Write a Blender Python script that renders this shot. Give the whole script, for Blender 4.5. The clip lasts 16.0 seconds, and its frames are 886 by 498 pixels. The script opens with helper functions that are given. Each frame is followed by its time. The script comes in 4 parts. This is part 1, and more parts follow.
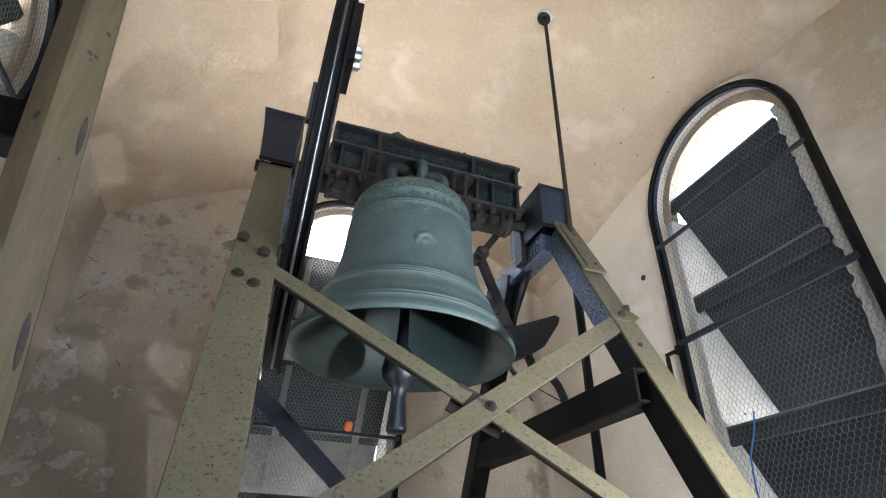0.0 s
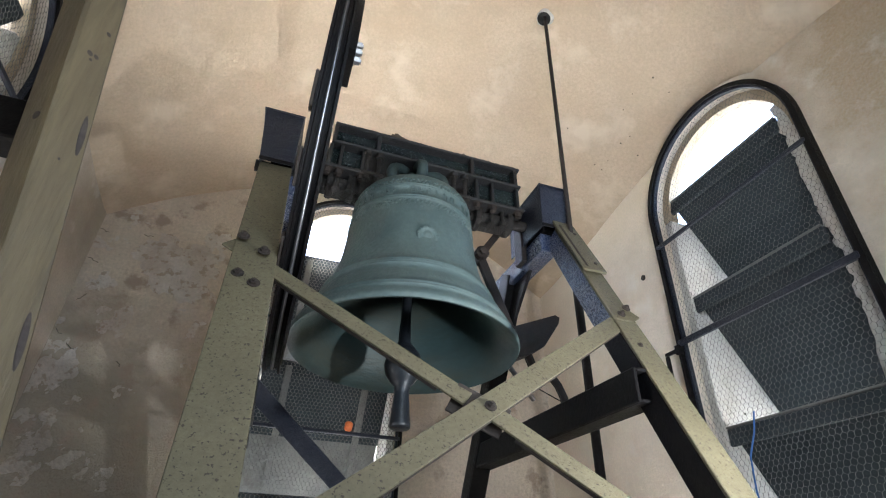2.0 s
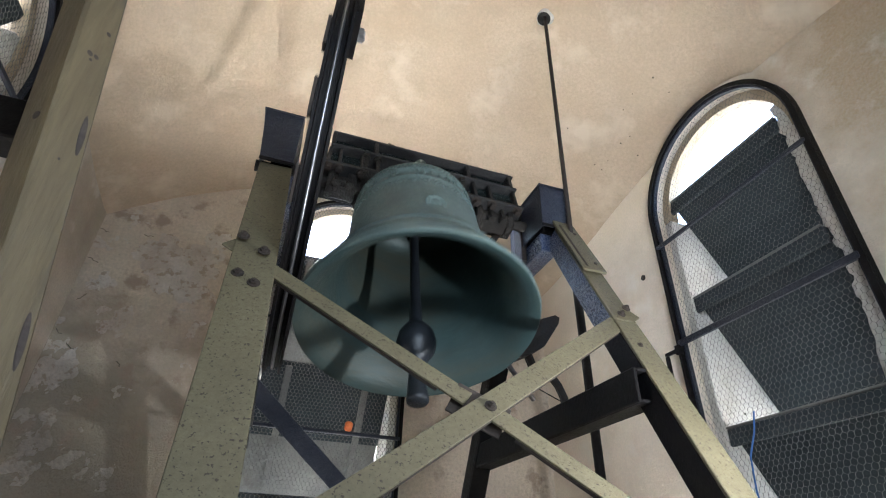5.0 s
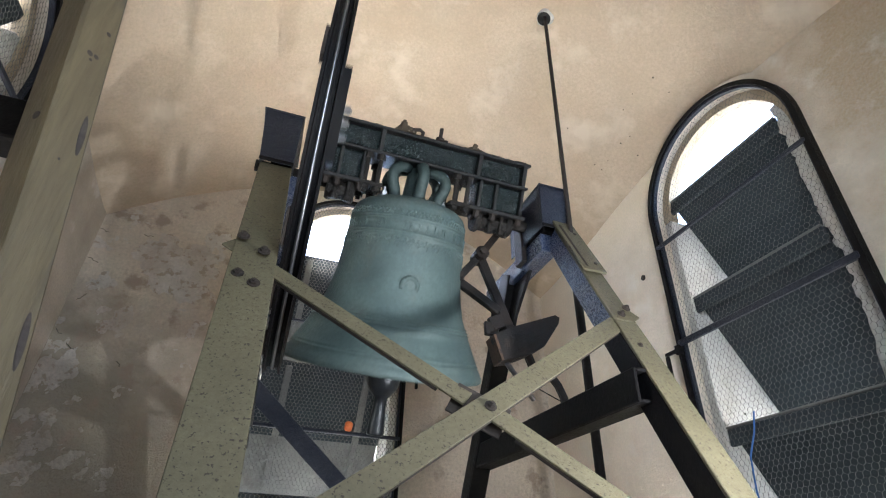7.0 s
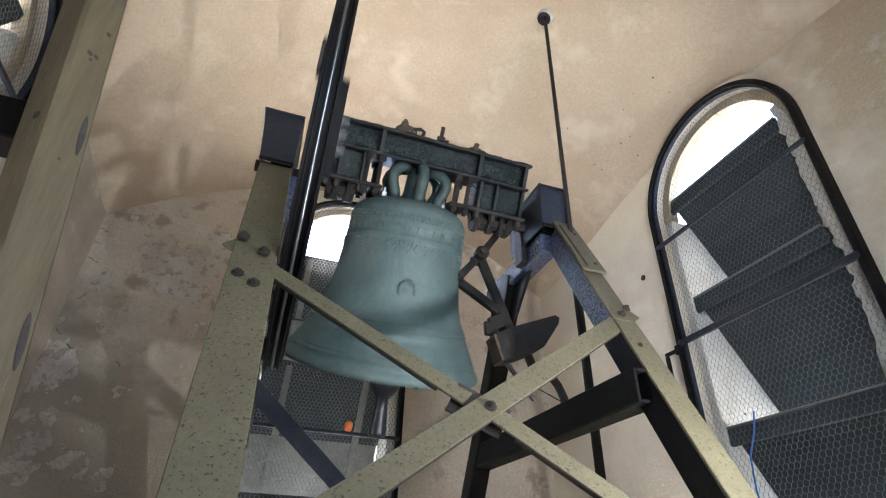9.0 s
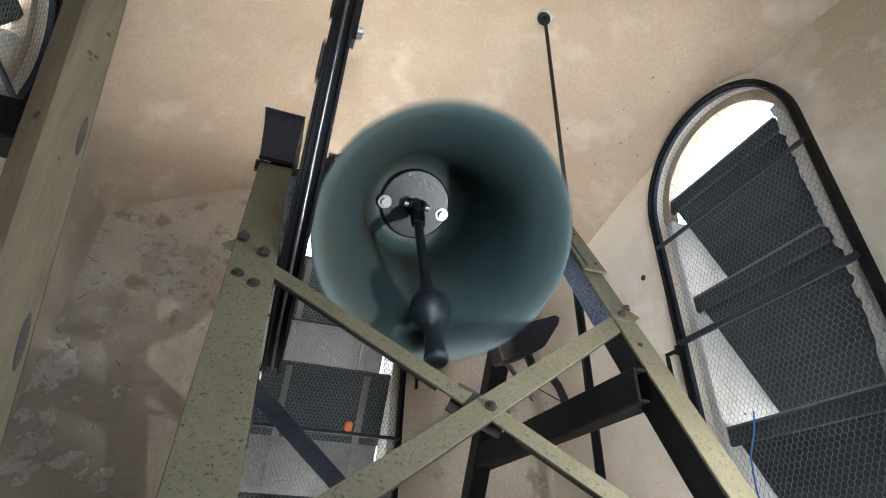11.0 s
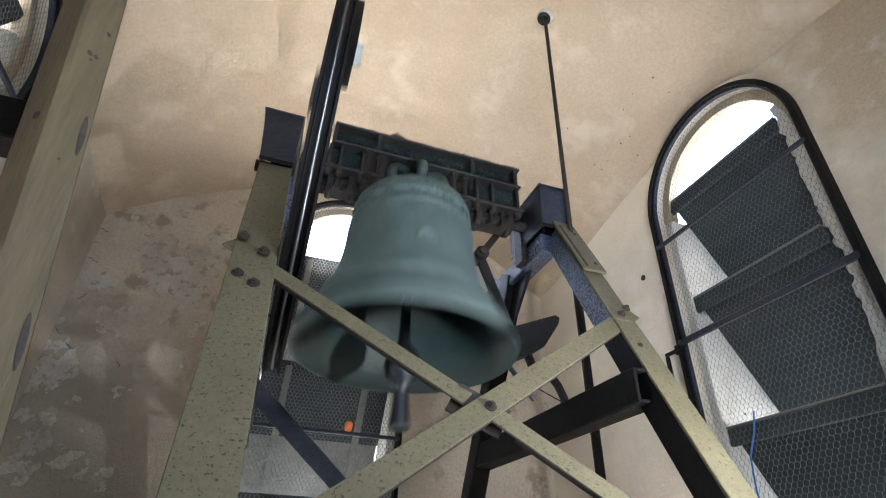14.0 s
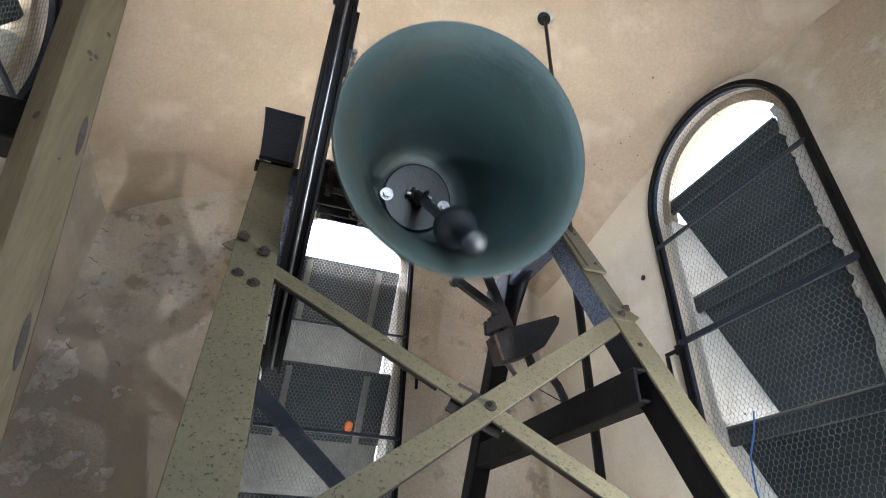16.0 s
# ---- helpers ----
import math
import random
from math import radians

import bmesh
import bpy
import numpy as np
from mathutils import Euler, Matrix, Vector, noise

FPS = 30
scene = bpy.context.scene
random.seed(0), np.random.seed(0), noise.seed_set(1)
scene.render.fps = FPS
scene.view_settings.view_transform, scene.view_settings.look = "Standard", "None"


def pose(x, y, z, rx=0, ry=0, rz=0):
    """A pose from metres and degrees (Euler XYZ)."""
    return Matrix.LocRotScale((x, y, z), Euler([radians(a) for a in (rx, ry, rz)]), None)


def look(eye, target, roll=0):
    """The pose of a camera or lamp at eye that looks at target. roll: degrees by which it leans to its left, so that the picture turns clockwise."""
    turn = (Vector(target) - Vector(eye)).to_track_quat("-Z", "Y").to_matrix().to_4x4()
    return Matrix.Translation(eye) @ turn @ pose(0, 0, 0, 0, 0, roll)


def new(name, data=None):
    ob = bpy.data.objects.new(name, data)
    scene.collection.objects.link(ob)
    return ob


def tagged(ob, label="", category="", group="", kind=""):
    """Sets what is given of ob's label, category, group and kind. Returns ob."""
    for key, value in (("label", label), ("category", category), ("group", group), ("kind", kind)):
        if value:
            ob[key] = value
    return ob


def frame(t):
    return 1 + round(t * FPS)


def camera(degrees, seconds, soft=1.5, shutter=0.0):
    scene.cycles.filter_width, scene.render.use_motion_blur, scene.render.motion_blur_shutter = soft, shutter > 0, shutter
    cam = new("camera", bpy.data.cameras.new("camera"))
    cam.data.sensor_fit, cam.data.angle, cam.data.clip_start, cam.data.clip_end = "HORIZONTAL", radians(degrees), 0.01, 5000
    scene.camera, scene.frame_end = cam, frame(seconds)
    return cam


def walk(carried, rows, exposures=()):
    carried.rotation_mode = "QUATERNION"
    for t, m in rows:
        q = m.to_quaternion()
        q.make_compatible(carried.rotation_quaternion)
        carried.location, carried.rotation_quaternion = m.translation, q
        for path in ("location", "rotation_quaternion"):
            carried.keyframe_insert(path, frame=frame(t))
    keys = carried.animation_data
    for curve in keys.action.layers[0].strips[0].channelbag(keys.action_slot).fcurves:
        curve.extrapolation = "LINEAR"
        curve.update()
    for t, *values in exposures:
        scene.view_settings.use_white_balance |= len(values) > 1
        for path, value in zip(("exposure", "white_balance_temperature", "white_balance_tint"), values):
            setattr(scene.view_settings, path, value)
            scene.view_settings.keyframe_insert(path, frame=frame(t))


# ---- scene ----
# ------------------------------------------------------------ camera
EYE = Vector((0.0, 0.0, 1.3))
YAW, PITCH, ROLL = 17.944, 32.284, 2.074
cam = camera(81.6, 16.0, soft=1.1, shutter=0.5)
ahead = Vector((math.sin(radians(YAW)) * math.cos(radians(PITCH)),
                math.cos(radians(YAW)) * math.cos(radians(PITCH)), math.sin(radians(PITCH))))
HOLD = look(EYE, EYE + ahead, ROLL)
walk(cam, [(0.0, HOLD), (16.0, HOLD)], exposures=[(0.0, 4.88, 5980, 9), (16.0, 4.88, 5980, 9)])

# ------------------------------------------------------------ world and light
world = bpy.data.worlds.new("sky")
scene.world = world
world.use_nodes = True
wn = world.node_tree.nodes
sky = wn.new("ShaderNodeTexSky")
sky.sky_type = 'NISHITA'
sky.sun_disc = False
sky.sun_elevation = radians(56)
sky.sun_rotation = radians(-55)
sky.air_density = 1.0
sky.dust_density = 3.0
wn["Background"].inputs[1].default_value = 0.15
world.node_tree.links.new(sky.outputs[0], wn["Background"].inputs[0])

sun_data = bpy.data.lights.new("sun", 'SUN')
sun_data.energy, sun_data.angle, sun_data.color = 4.0, radians(3), (1.0, 0.95, 0.88)
sun = new("sun", sun_data)
sun.matrix_world = look((-5, 3.5, 11), (0, 0, 2))

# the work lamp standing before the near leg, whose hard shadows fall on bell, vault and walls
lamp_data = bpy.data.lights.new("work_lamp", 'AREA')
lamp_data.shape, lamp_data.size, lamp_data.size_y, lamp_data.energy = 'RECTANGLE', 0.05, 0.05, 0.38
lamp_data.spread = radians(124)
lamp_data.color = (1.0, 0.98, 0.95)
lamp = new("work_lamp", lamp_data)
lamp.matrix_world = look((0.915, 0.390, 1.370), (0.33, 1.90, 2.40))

# added fill lamp inside the unseen window behind the camera, brightens the far walls
fill_data = bpy.data.lights.new("added_fill", 'AREA')
fill_data.shape, fill_data.size, fill_data.size_y, fill_data.energy = 'RECTANGLE', 0.60, 1.10, 0.76
fill_data.color = (0.86, 0.94, 1.0)
fill = new("added_fill", fill_data)
fill.matrix_world = look((0.28, -0.26, 1.92), (0.28, 1.0, 1.88))

# ------------------------------------------------------------ plan
X0, X1, Y0, Y1 = -1.04, 1.595, -0.30, 2.75
FLOOR, SPRING = 0.45, 2.89
XM, YM, HX, HY = (X0 + X1) / 2, (Y0 + Y1) / 2, (X1 - X0) / 2, (Y1 - Y0) / 2
AXIS_X, AXIS_Y, AXIS_Z = 0.348, 1.45, 2.438


# ------------------------------------------------------------ materials
def mat(name, base, second=None, rough=0.6, metal=0.0, scale=6.0, fine=60.0, bump=0.15, spots=None, spot_scale=30.0,
        spot_cut=0.62, spot_soft=0.05, spot_detail=3.0, third=None, spread=(0.35, 0.65), grain_dark=0.55, spec=0.5, coarse=0.0, stretch=None, dirt_shade=None):
    """Two-scale mottled surface: base and second mix by a broad noise, third by another, spots by a fine one."""
    m = bpy.data.materials.new(name)
    m.use_nodes = True
    nt = m.node_tree
    n, l = nt.nodes, nt.links
    bsdf = n["Principled BSDF"]
    tc = n.new("ShaderNodeTexCoord")
    place = tc.outputs["Object"]
    if stretch:
        mp = n.new("ShaderNodeMapping")
        mp.inputs["Scale"].default_value = stretch
        l.new(place, mp.inputs["Vector"])
        place = mp.outputs[0]

    def noisy(s, detail=6.0, rgh=0.6, w=0.0):
        t = n.new("ShaderNodeTexNoise")
        t.inputs["Scale"].default_value = s
        t.inputs["Detail"].default_value = detail
        t.inputs["Roughness"].default_value = rgh
        l.new(place, t.inputs["Vector"])
        return t.outputs["Fac"]

    def ramp(fac, lo, hi):
        r = n.new("ShaderNodeMapRange")
        r.inputs["From Min"].default_value = lo
        r.inputs["From Max"].default_value = hi
        l.new(fac, r.inputs["Value"])
        return r.outputs[0]

    def mix(fac, a, b):
        x = n.new("ShaderNodeMix")
        x.data_type = 'RGBA'
        if fac is not None:
            l.new(fac, x.inputs[0])
        for sock, v in ((x.inputs[6], a), (x.inputs[7], b)):
            if isinstance(v, tuple):
                sock.default_value = (*v, 1)
            else:
                l.new(v, sock)
        return x.outputs[2]

    col = base
    second = second or tuple(c * 0.72 for c in base)
    col = mix(ramp(noisy(scale), *spread), col, second)
    if third:
        col = mix(ramp(noisy(scale * 0.37, 8.0, 0.7), 0.48, 0.68), col, third)
    if dirt_shade:
        # dirt and painted shade mixed over one side of the wall, ragged edge
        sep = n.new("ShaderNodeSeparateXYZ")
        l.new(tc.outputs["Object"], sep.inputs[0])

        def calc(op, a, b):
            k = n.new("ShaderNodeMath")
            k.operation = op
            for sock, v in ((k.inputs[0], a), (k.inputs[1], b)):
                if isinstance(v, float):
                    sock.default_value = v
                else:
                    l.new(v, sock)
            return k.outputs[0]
        tone, kx, kz, k0 = dirt_shade
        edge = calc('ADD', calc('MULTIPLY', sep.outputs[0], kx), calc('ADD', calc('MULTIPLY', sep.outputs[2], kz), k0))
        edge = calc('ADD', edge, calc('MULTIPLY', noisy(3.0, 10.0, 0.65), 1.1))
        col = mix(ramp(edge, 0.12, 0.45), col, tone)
    grain = noisy(fine, 8.0, 0.7)
    col = mix(ramp(grain, 0.3, 0.9), col, tuple(c * grain_dark for c in base))
    if spots:
        col = mix(ramp(noisy(spot_scale, spot_detail, 0.6), spot_cut, spot_cut + spot_soft), col, spots)
    l.new(col, bsdf.inputs["Base Color"])
    bsdf.inputs["Metallic"].default_value = metal
    r = n.new("ShaderNodeMapRange")
    r.inputs["To Min"].default_value = max(0.05, rough - 0.12)
    r.inputs["To Max"].default_value = min(1.0, rough + 0.15)
    l.new(grain, r.inputs["Value"])
    l.new(r.outputs[0], bsdf.inputs["Roughness"])
    b = n.new("ShaderNodeBump")
    b.inputs["Strength"].default_value = bump
    b.inputs["Distance"].default_value = 0.01
    l.new(grain, b.inputs["Height"])
    if coarse:
        c = n.new("ShaderNodeBump")
        c.inputs["Strength"].default_value = coarse
        c.inputs["Distance"].default_value = 0.03
        l.new(noisy(scale * 2.3, 12.0, 0.72), c.inputs["Height"])
        l.new(c.outputs[0], b.inputs["Normal"])
    l.new(b.outputs[0], bsdf.inputs["Normal"])
    bsdf.inputs["Specular IOR Level"].default_value = spec
    return m


PLASTER = mat("ochre_limewash", (0.688, 0.559, 0.421), (0.611, 0.482, 0.348), 0.9, scale=2.6, fine=70, bump=0.6,
              third=(0.473, 0.374, 0.254), grain_dark=0.66, spots=(0.715, 0.606, 0.478), spot_scale=4.0, spot_cut=0.55, spot_soft=0.16, spot_detail=10.0, coarse=0.3, spec=0.2)
WALL = mat("grey_ochre_plaster", (0.66, 0.575, 0.48), (0.53, 0.455, 0.37), 0.9, scale=2.6, fine=85, bump=0.9,
           third=(0.36, 0.305, 0.24), spots=(0.62, 0.575, 0.53), spot_scale=3.2, spot_cut=0.55, spot_soft=0.14, spot_detail=9.0, coarse=0.6, spec=0.2)
# lower left is darkened in colour for its shade as well as its dirt
STAINED_WALL = mat("stained_shaded_plaster", (0.80, 0.715, 0.605), (0.66, 0.565, 0.465), 0.9, scale=2.6, fine=60, bump=1.0,
                   third=(0.50, 0.41, 0.325), grain_dark=0.5, dirt_shade=((0.36, 0.315, 0.245), -0.5, -0.75, 0.92), spots=(0.40, 0.325, 0.26),
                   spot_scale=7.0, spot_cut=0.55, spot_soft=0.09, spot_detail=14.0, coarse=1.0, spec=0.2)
# the side right of the window is coloured brown for its shade
PALE_WALL = mat("pale_plaster", (0.87, 0.785, 0.675), (0.77, 0.68, 0.565), 0.9, scale=2.4, fine=85, bump=0.7,
                third=(0.63, 0.535, 0.425), grain_dark=0.66, dirt_shade=((0.43, 0.325, 0.205), 0.9, 0.15, -1.0), spots=(0.72, 0.67, 0.60), spot_scale=4.0, spot_cut=0.58, spot_soft=0.12, spot_detail=9.0, coarse=0.4, spec=0.2)
REVEAL = mat("whitewashed_reveal", (0.76, 0.75, 0.72), (0.60, 0.585, 0.55), 0.9, scale=7, fine=60, bump=0.8, third=(0.48, 0.44, 0.38), coarse=0.5)
SOFFIT = mat("shaded_soffit_plaster", (0.50, 0.41, 0.30), (0.38, 0.305, 0.215), 0.9, scale=6, fine=80, bump=0.8, coarse=0.5, spec=0.2)
OLIVE = mat("olive_paint", (0.122, 0.107, 0.064), (0.096, 0.083, 0.049), 0.6, scale=9, fine=110, bump=0.3,
            spots=(0.036, 0.026, 0.018), spot_scale=165, spot_cut=0.595, spot_soft=0.04, spec=0.35)
BLACK = mat("black_paint", (0.005, 0.005, 0.006), (0.011, 0.009, 0.008), 0.5, scale=9, fine=90, bump=0.25, spec=0.1)
BLUEBLACK = mat("blue_black_steel", (0.018, 0.022, 0.036), (0.028, 0.032, 0.046), 0.36, metal=0.2, scale=12, fine=75, bump=1.0, spec=0.3)
# blue base colour stands for sky mirrored in black gloss paint
SKYSHEEN = mat("sky_sheen_paint", (0.045, 0.066, 0.135), (0.024, 0.034, 0.066), 0.26, metal=0.0, scale=9, fine=240, bump=0.8, spec=0.8)
LEGBLUE = mat("blue_black_gloss", (0.0062, 0.0096, 0.0211), (0.0037, 0.0050, 0.0099), 0.28, scale=9, fine=240, bump=0.7, spec=0.9)
DUSTY = mat("dusty_black_iron", (0.010, 0.010, 0.011), (0.018, 0.017, 0.017), 0.5, scale=11, fine=90, bump=0.6,
            spots=(0.05, 0.046, 0.042), spot_scale=13, spot_cut=0.56, spot_soft=0.2, spot_detail=12.0, spec=0.35)
COAT = mat("flaking_limewash", (0.76, 0.71, 0.66), (0.64, 0.58, 0.51), 0.95, scale=9, fine=80, bump=1.0,
           third=(0.47, 0.39, 0.32), grain_dark=0.6, spots=(0.45, 0.38, 0.31), spot_scale=24, spot_cut=0.54, spot_soft=0.06, spot_detail=12.0, coarse=1.0, spec=0.2)
RUST_BROWN = mat("orange_brown_rust", (0.105, 0.058, 0.034), (0.055, 0.034, 0.024), 0.85, scale=30, fine=110, bump=0.8, spots=(0.022, 0.018, 0.016), spot_scale=40, spot_cut=0.58)
IRON = mat("worn_forged_iron", (0.012, 0.010, 0.009), (0.007, 0.007, 0.008), 0.5, metal=0.1, scale=14, fine=90, bump=0.5,
           third=(0.024, 0.014, 0.009), spots=(0.032, 0.022, 0.016), spot_scale=22, spot_cut=0.58, spot_soft=0.15, spot_detail=8.0, spec=0.3)
GREASE = mat("greasy_cast_iron", (0.012, 0.011, 0.010), (0.026, 0.021, 0.017), 0.5, metal=0.1, scale=26, fine=110, bump=0.9, spec=0.35)
BRONZE = mat("bronze_patina", (0.090, 0.131, 0.126), (0.060, 0.088, 0.088), 0.50, metal=0.2, scale=7, fine=90, bump=0.3,
             third=(0.126, 0.158, 0.146), spots=(0.060, 0.064, 0.056), spot_scale=5, spot_cut=0.55, spot_soft=0.2, spot_detail=12.0, spec=0.4)
CANON = mat("worn_green_bronze", (0.060, 0.088, 0.084), (0.034, 0.048, 0.046), 0.5, metal=0.2, scale=22, fine=80, bump=0.4, spec=0.4)
# bronze darkened for the shade inside the bell, with an ochre tint
DARK_BRONZE = mat("shaded_bronze", (0.036, 0.064, 0.066), (0.023, 0.041, 0.043), 0.46, metal=0.15, scale=5, fine=60, bump=0.22,
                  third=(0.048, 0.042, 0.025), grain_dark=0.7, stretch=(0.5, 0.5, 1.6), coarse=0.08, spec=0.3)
STAPLE = mat("oiled_black_plate", (0.010, 0.013, 0.016), (0.007, 0.008, 0.010), 0.3, metal=0.3, scale=9, fine=90, bump=0.15)
HAMMERED = mat("hammered_green_black", (0.010, 0.020, 0.021), (0.018, 0.031, 0.031), 0.24, scale=24, fine=120, bump=1.0, coarse=0.8,
               spots=(0.05, 0.055, 0.048), spot_scale=24, spot_cut=0.62, spot_soft=0.15, spot_detail=8.0, spec=0.8)
DUST = mat("plaster_dust", (0.135, 0.108, 0.078), (0.085, 0.066, 0.048), 0.95, scale=18, fine=140, bump=0.9,
           third=(0.050, 0.040, 0.032), spots=(0.19, 0.16, 0.125), spot_scale=45, spot_cut=0.58, spot_soft=0.1, coarse=0.5, spec=0.1)
TIMBER = mat("pine_timber", (0.122, 0.092, 0.050), (0.072, 0.053, 0.031), 0.6, scale=9, fine=60, bump=0.45, stretch=(1.0, 1.0, 0.07), third=(0.150, 0.117, 0.062),
             spots=(0.050, 0.038, 0.026), spot_scale=12, spot_cut=0.62, spot_soft=0.1, spot_detail=6.0)
KNOT = mat("dark_knot", (0.062, 0.047, 0.042), (0.036, 0.028, 0.026), 0.8, scale=40, fine=120, bump=0.4)
PALE_BOARD = mat("pale_grey_board", (0.151, 0.151, 0.144), (0.112, 0.112, 0.107), 0.8, scale=5, fine=30, bump=0.2)
ORANGE = mat("flat_orange", (0.75, 0.2, 0.05), (0.6, 0.15, 0.04), 0.5, scale=20, fine=80, bump=0.1)
CORD = mat("blue_cord", (0.03, 0.12, 0.35), (0.03, 0.1, 0.28), 0.7, scale=30, fine=200, bump=0.1)
CLAPPER = mat("blued_iron", (0.018, 0.023, 0.030), (0.012, 0.014, 0.017), 0.32, metal=0.3, scale=20, fine=90, bump=0.2)
HOLE = mat("crevice_shade", (0.012, 0.011, 0.01), (0.02, 0.018, 0.015), 0.95, scale=20, fine=90)
BOARD = mat("weathered_board", (0.027, 0.036, 0.042), (0.015, 0.021, 0.025), 0.7, scale=7, fine=60, bump=0.35, stretch=(0.1, 1.0, 1.0), third=(0.046, 0.054, 0.058), spec=0.3)
WIRE = mat("galvanised_wire", (0.1560, 0.1560, 0.1521), (0.0936, 0.0936, 0.0936), 0.6, metal=0.3, scale=20, fine=100, bump=0.0)
RUST = mat("rusty_iron", (0.036, 0.025, 0.019), (0.020, 0.016, 0.014), 0.75, metal=0.2, scale=20, fine=90, bump=0.3)
STEEL = mat("worn_steel", (0.35, 0.35, 0.36), (0.25, 0.25, 0.26), 0.35, metal=0.9, scale=20, fine=90, bump=0.1)
GROUND = mat("bounce_ground", (0.42, 0.40, 0.36), (0.30, 0.30, 0.24), 0.9, scale=0.05, fine=1.0)
PLANK = mat("floor_planks", (0.25, 0.18, 0.11), (0.18, 0.13, 0.08), 0.8, scale=4, fine=40)


# ------------------------------------------------------------ mesh helpers
def mesh_ob(name, bm, material, smooth=False):
    bmesh.ops.recalc_face_normals(bm, faces=bm.faces)
    me = bpy.data.meshes.new(name)
    bm.to_mesh(me)
    bm.free()
    me.materials.append(material)
    if smooth:
        for p in me.polygons:
            p.use_smooth = True
    return new(name, me)


def part(name, bm, material, parent, label="", smooth=False):
    ob = mesh_ob(name, bm, material, smooth)
    ob.parent = parent
    if label:
        ob["label"] = label
    return ob


def empty(name, m=None):
    ob = new(name)
    ob.empty_display_size = 0.05
    if m is not None:
        ob.matrix_world = m
    return ob


def add_box(bm, lo, hi, m=None, bevel=0.0):
    vs = [bm.verts.new((x, y, z)) for x in (lo[0], hi[0]) for y in (lo[1], hi[1]) for z in (lo[2], hi[2])]
    fs = [bm.faces.new([vs[i] for i in f]) for f in
          ((0, 1, 3, 2), (4, 6, 7, 5), (0, 4, 5, 1), (2, 3, 7, 6), (0, 2, 6, 4), (1, 5, 7, 3))]
    if bevel:
        es = list({e for f in fs for e in f.edges})
        out = bmesh.ops.bevel(bm, geom=es, offset=bevel, segments=1, affect='EDGES')
        vs = list({v for f in out["faces"] for v in f.verts} | {v for v in vs if v.is_valid})
    if m is not None:
        bmesh.ops.transform(bm, matrix=m, verts=[v for v in vs if v.is_valid])
    return vs


def boxed(lo, hi, m=None, bevel=0.003):
    bm = bmesh.new()
    add_box(bm, lo, hi, m, bevel)
    return bm


def along(a, b, side=(1, 0, 0)):
    """A matrix whose z runs from a to b, and whose x is near side."""
    a, b = Vector(a), Vector(b)
    z = (b - a).normalized()
    x = Vector(side)
    x = (x - z * x.dot(z)).normalized()
    y = z.cross(x)
    m = Matrix((x, y, z)).transposed().to_4x4()
    m.translation = a
    return m, (b - a).length


def add_rod(bm, a, b, r, segs=10, r2=None):
    m, d = along(a, b, (1, 0.02, 0.03) if abs((Vector(b) - Vector(a)).normalized().x) < 0.9 else (0, 1, 0))
    r2 = r if r2 is None else r2
    ra = [bm.verts.new(m @ Vector((r * math.cos(t), r * math.sin(t), 0))) for t in [2 * math.pi * i / segs for i in range(segs)]]
    rb = [bm.verts.new(m @ Vector((r2 * math.cos(t), r2 * math.sin(t), d))) for t in [2 * math.pi * i / segs for i in range(segs)]]
    for i in range(segs):
        j = (i + 1) % segs
        bm.faces.new((ra[i], ra[j], rb[j], rb[i]))
    bm.faces.new(ra[::-1])
    bm.faces.new(rb)


def rod(a, b, r, segs=12, r2=None):
    bm = bmesh.new()
    add_rod(bm, a, b, r, segs, r2)
    return bm


def add_lathe(bm, profile, segs=64, m=None, closed=False):
    """profile: (radius, z) pairs turned about z."""
    rings = []
    for r, z in profile:
        if r < 1e-5:
            rings.append([bm.verts.new((0, 0, z))])
        else:
            rings.append([bm.verts.new((r * math.cos(2 * math.pi * i / segs), r * math.sin(2 * math.pi * i / segs), z)) for i in range(segs)])
    pairs = list(zip(rings, rings[1:])) + ([(rings[-1], rings[0])] if closed else [])
    for a, b in pairs:
        for i in range(segs):
            j = (i + 1) % segs
            if len(a) == 1 and len(b) == 1:
                continue
            if len(a) == 1:
                bm.faces.new((a[0], b[j], b[i]))
            elif len(b) == 1:
                bm.faces.new((a[i], a[j], b[0]))
            else:
                bm.faces.new((a[i], a[j], b[j], b[i]))
    if m is not None:
        bmesh.ops.transform(bm, matrix=m, verts=[v for r in rings for v in r])


def lathe(profile, segs=64, m=None, closed=False):
    bm = bmesh.new()
    add_lathe(bm, profile, segs, m, closed)
    return bm


def add_tube(bm, pts, r, segs=8):
    """One continuous tube along pts."""
    rings = []
    for i, p in enumerate(pts):
        d = (pts[min(i + 1, len(pts) - 1)] - pts[max(i - 1, 0)]).normalized()
        x = d.cross(Vector((0.31, 0.17, 0.93)) if abs(d.z) < 0.8 else Vector((0.93, 0.31, 0.0))).normalized()
        y = d.cross(x)
        rings.append([bm.verts.new(p + (x * math.cos(2 * math.pi * k / segs) + y * math.sin(2 * math.pi * k / segs)) * r) for k in range(segs)])
    for a, b in zip(rings, rings[1:]):
        best = min(range(segs), key=lambda o: sum((a[k].co - b[(k + o) % segs].co).length for k in range(segs)))
        for k in range(segs):
            j = (k + 1) % segs
            bm.faces.new((a[k], a[j], b[(j + best) % segs], b[(k + best) % segs]))
    bm.faces.new(rings[0][::-1])
    bm.faces.new(rings[-1])


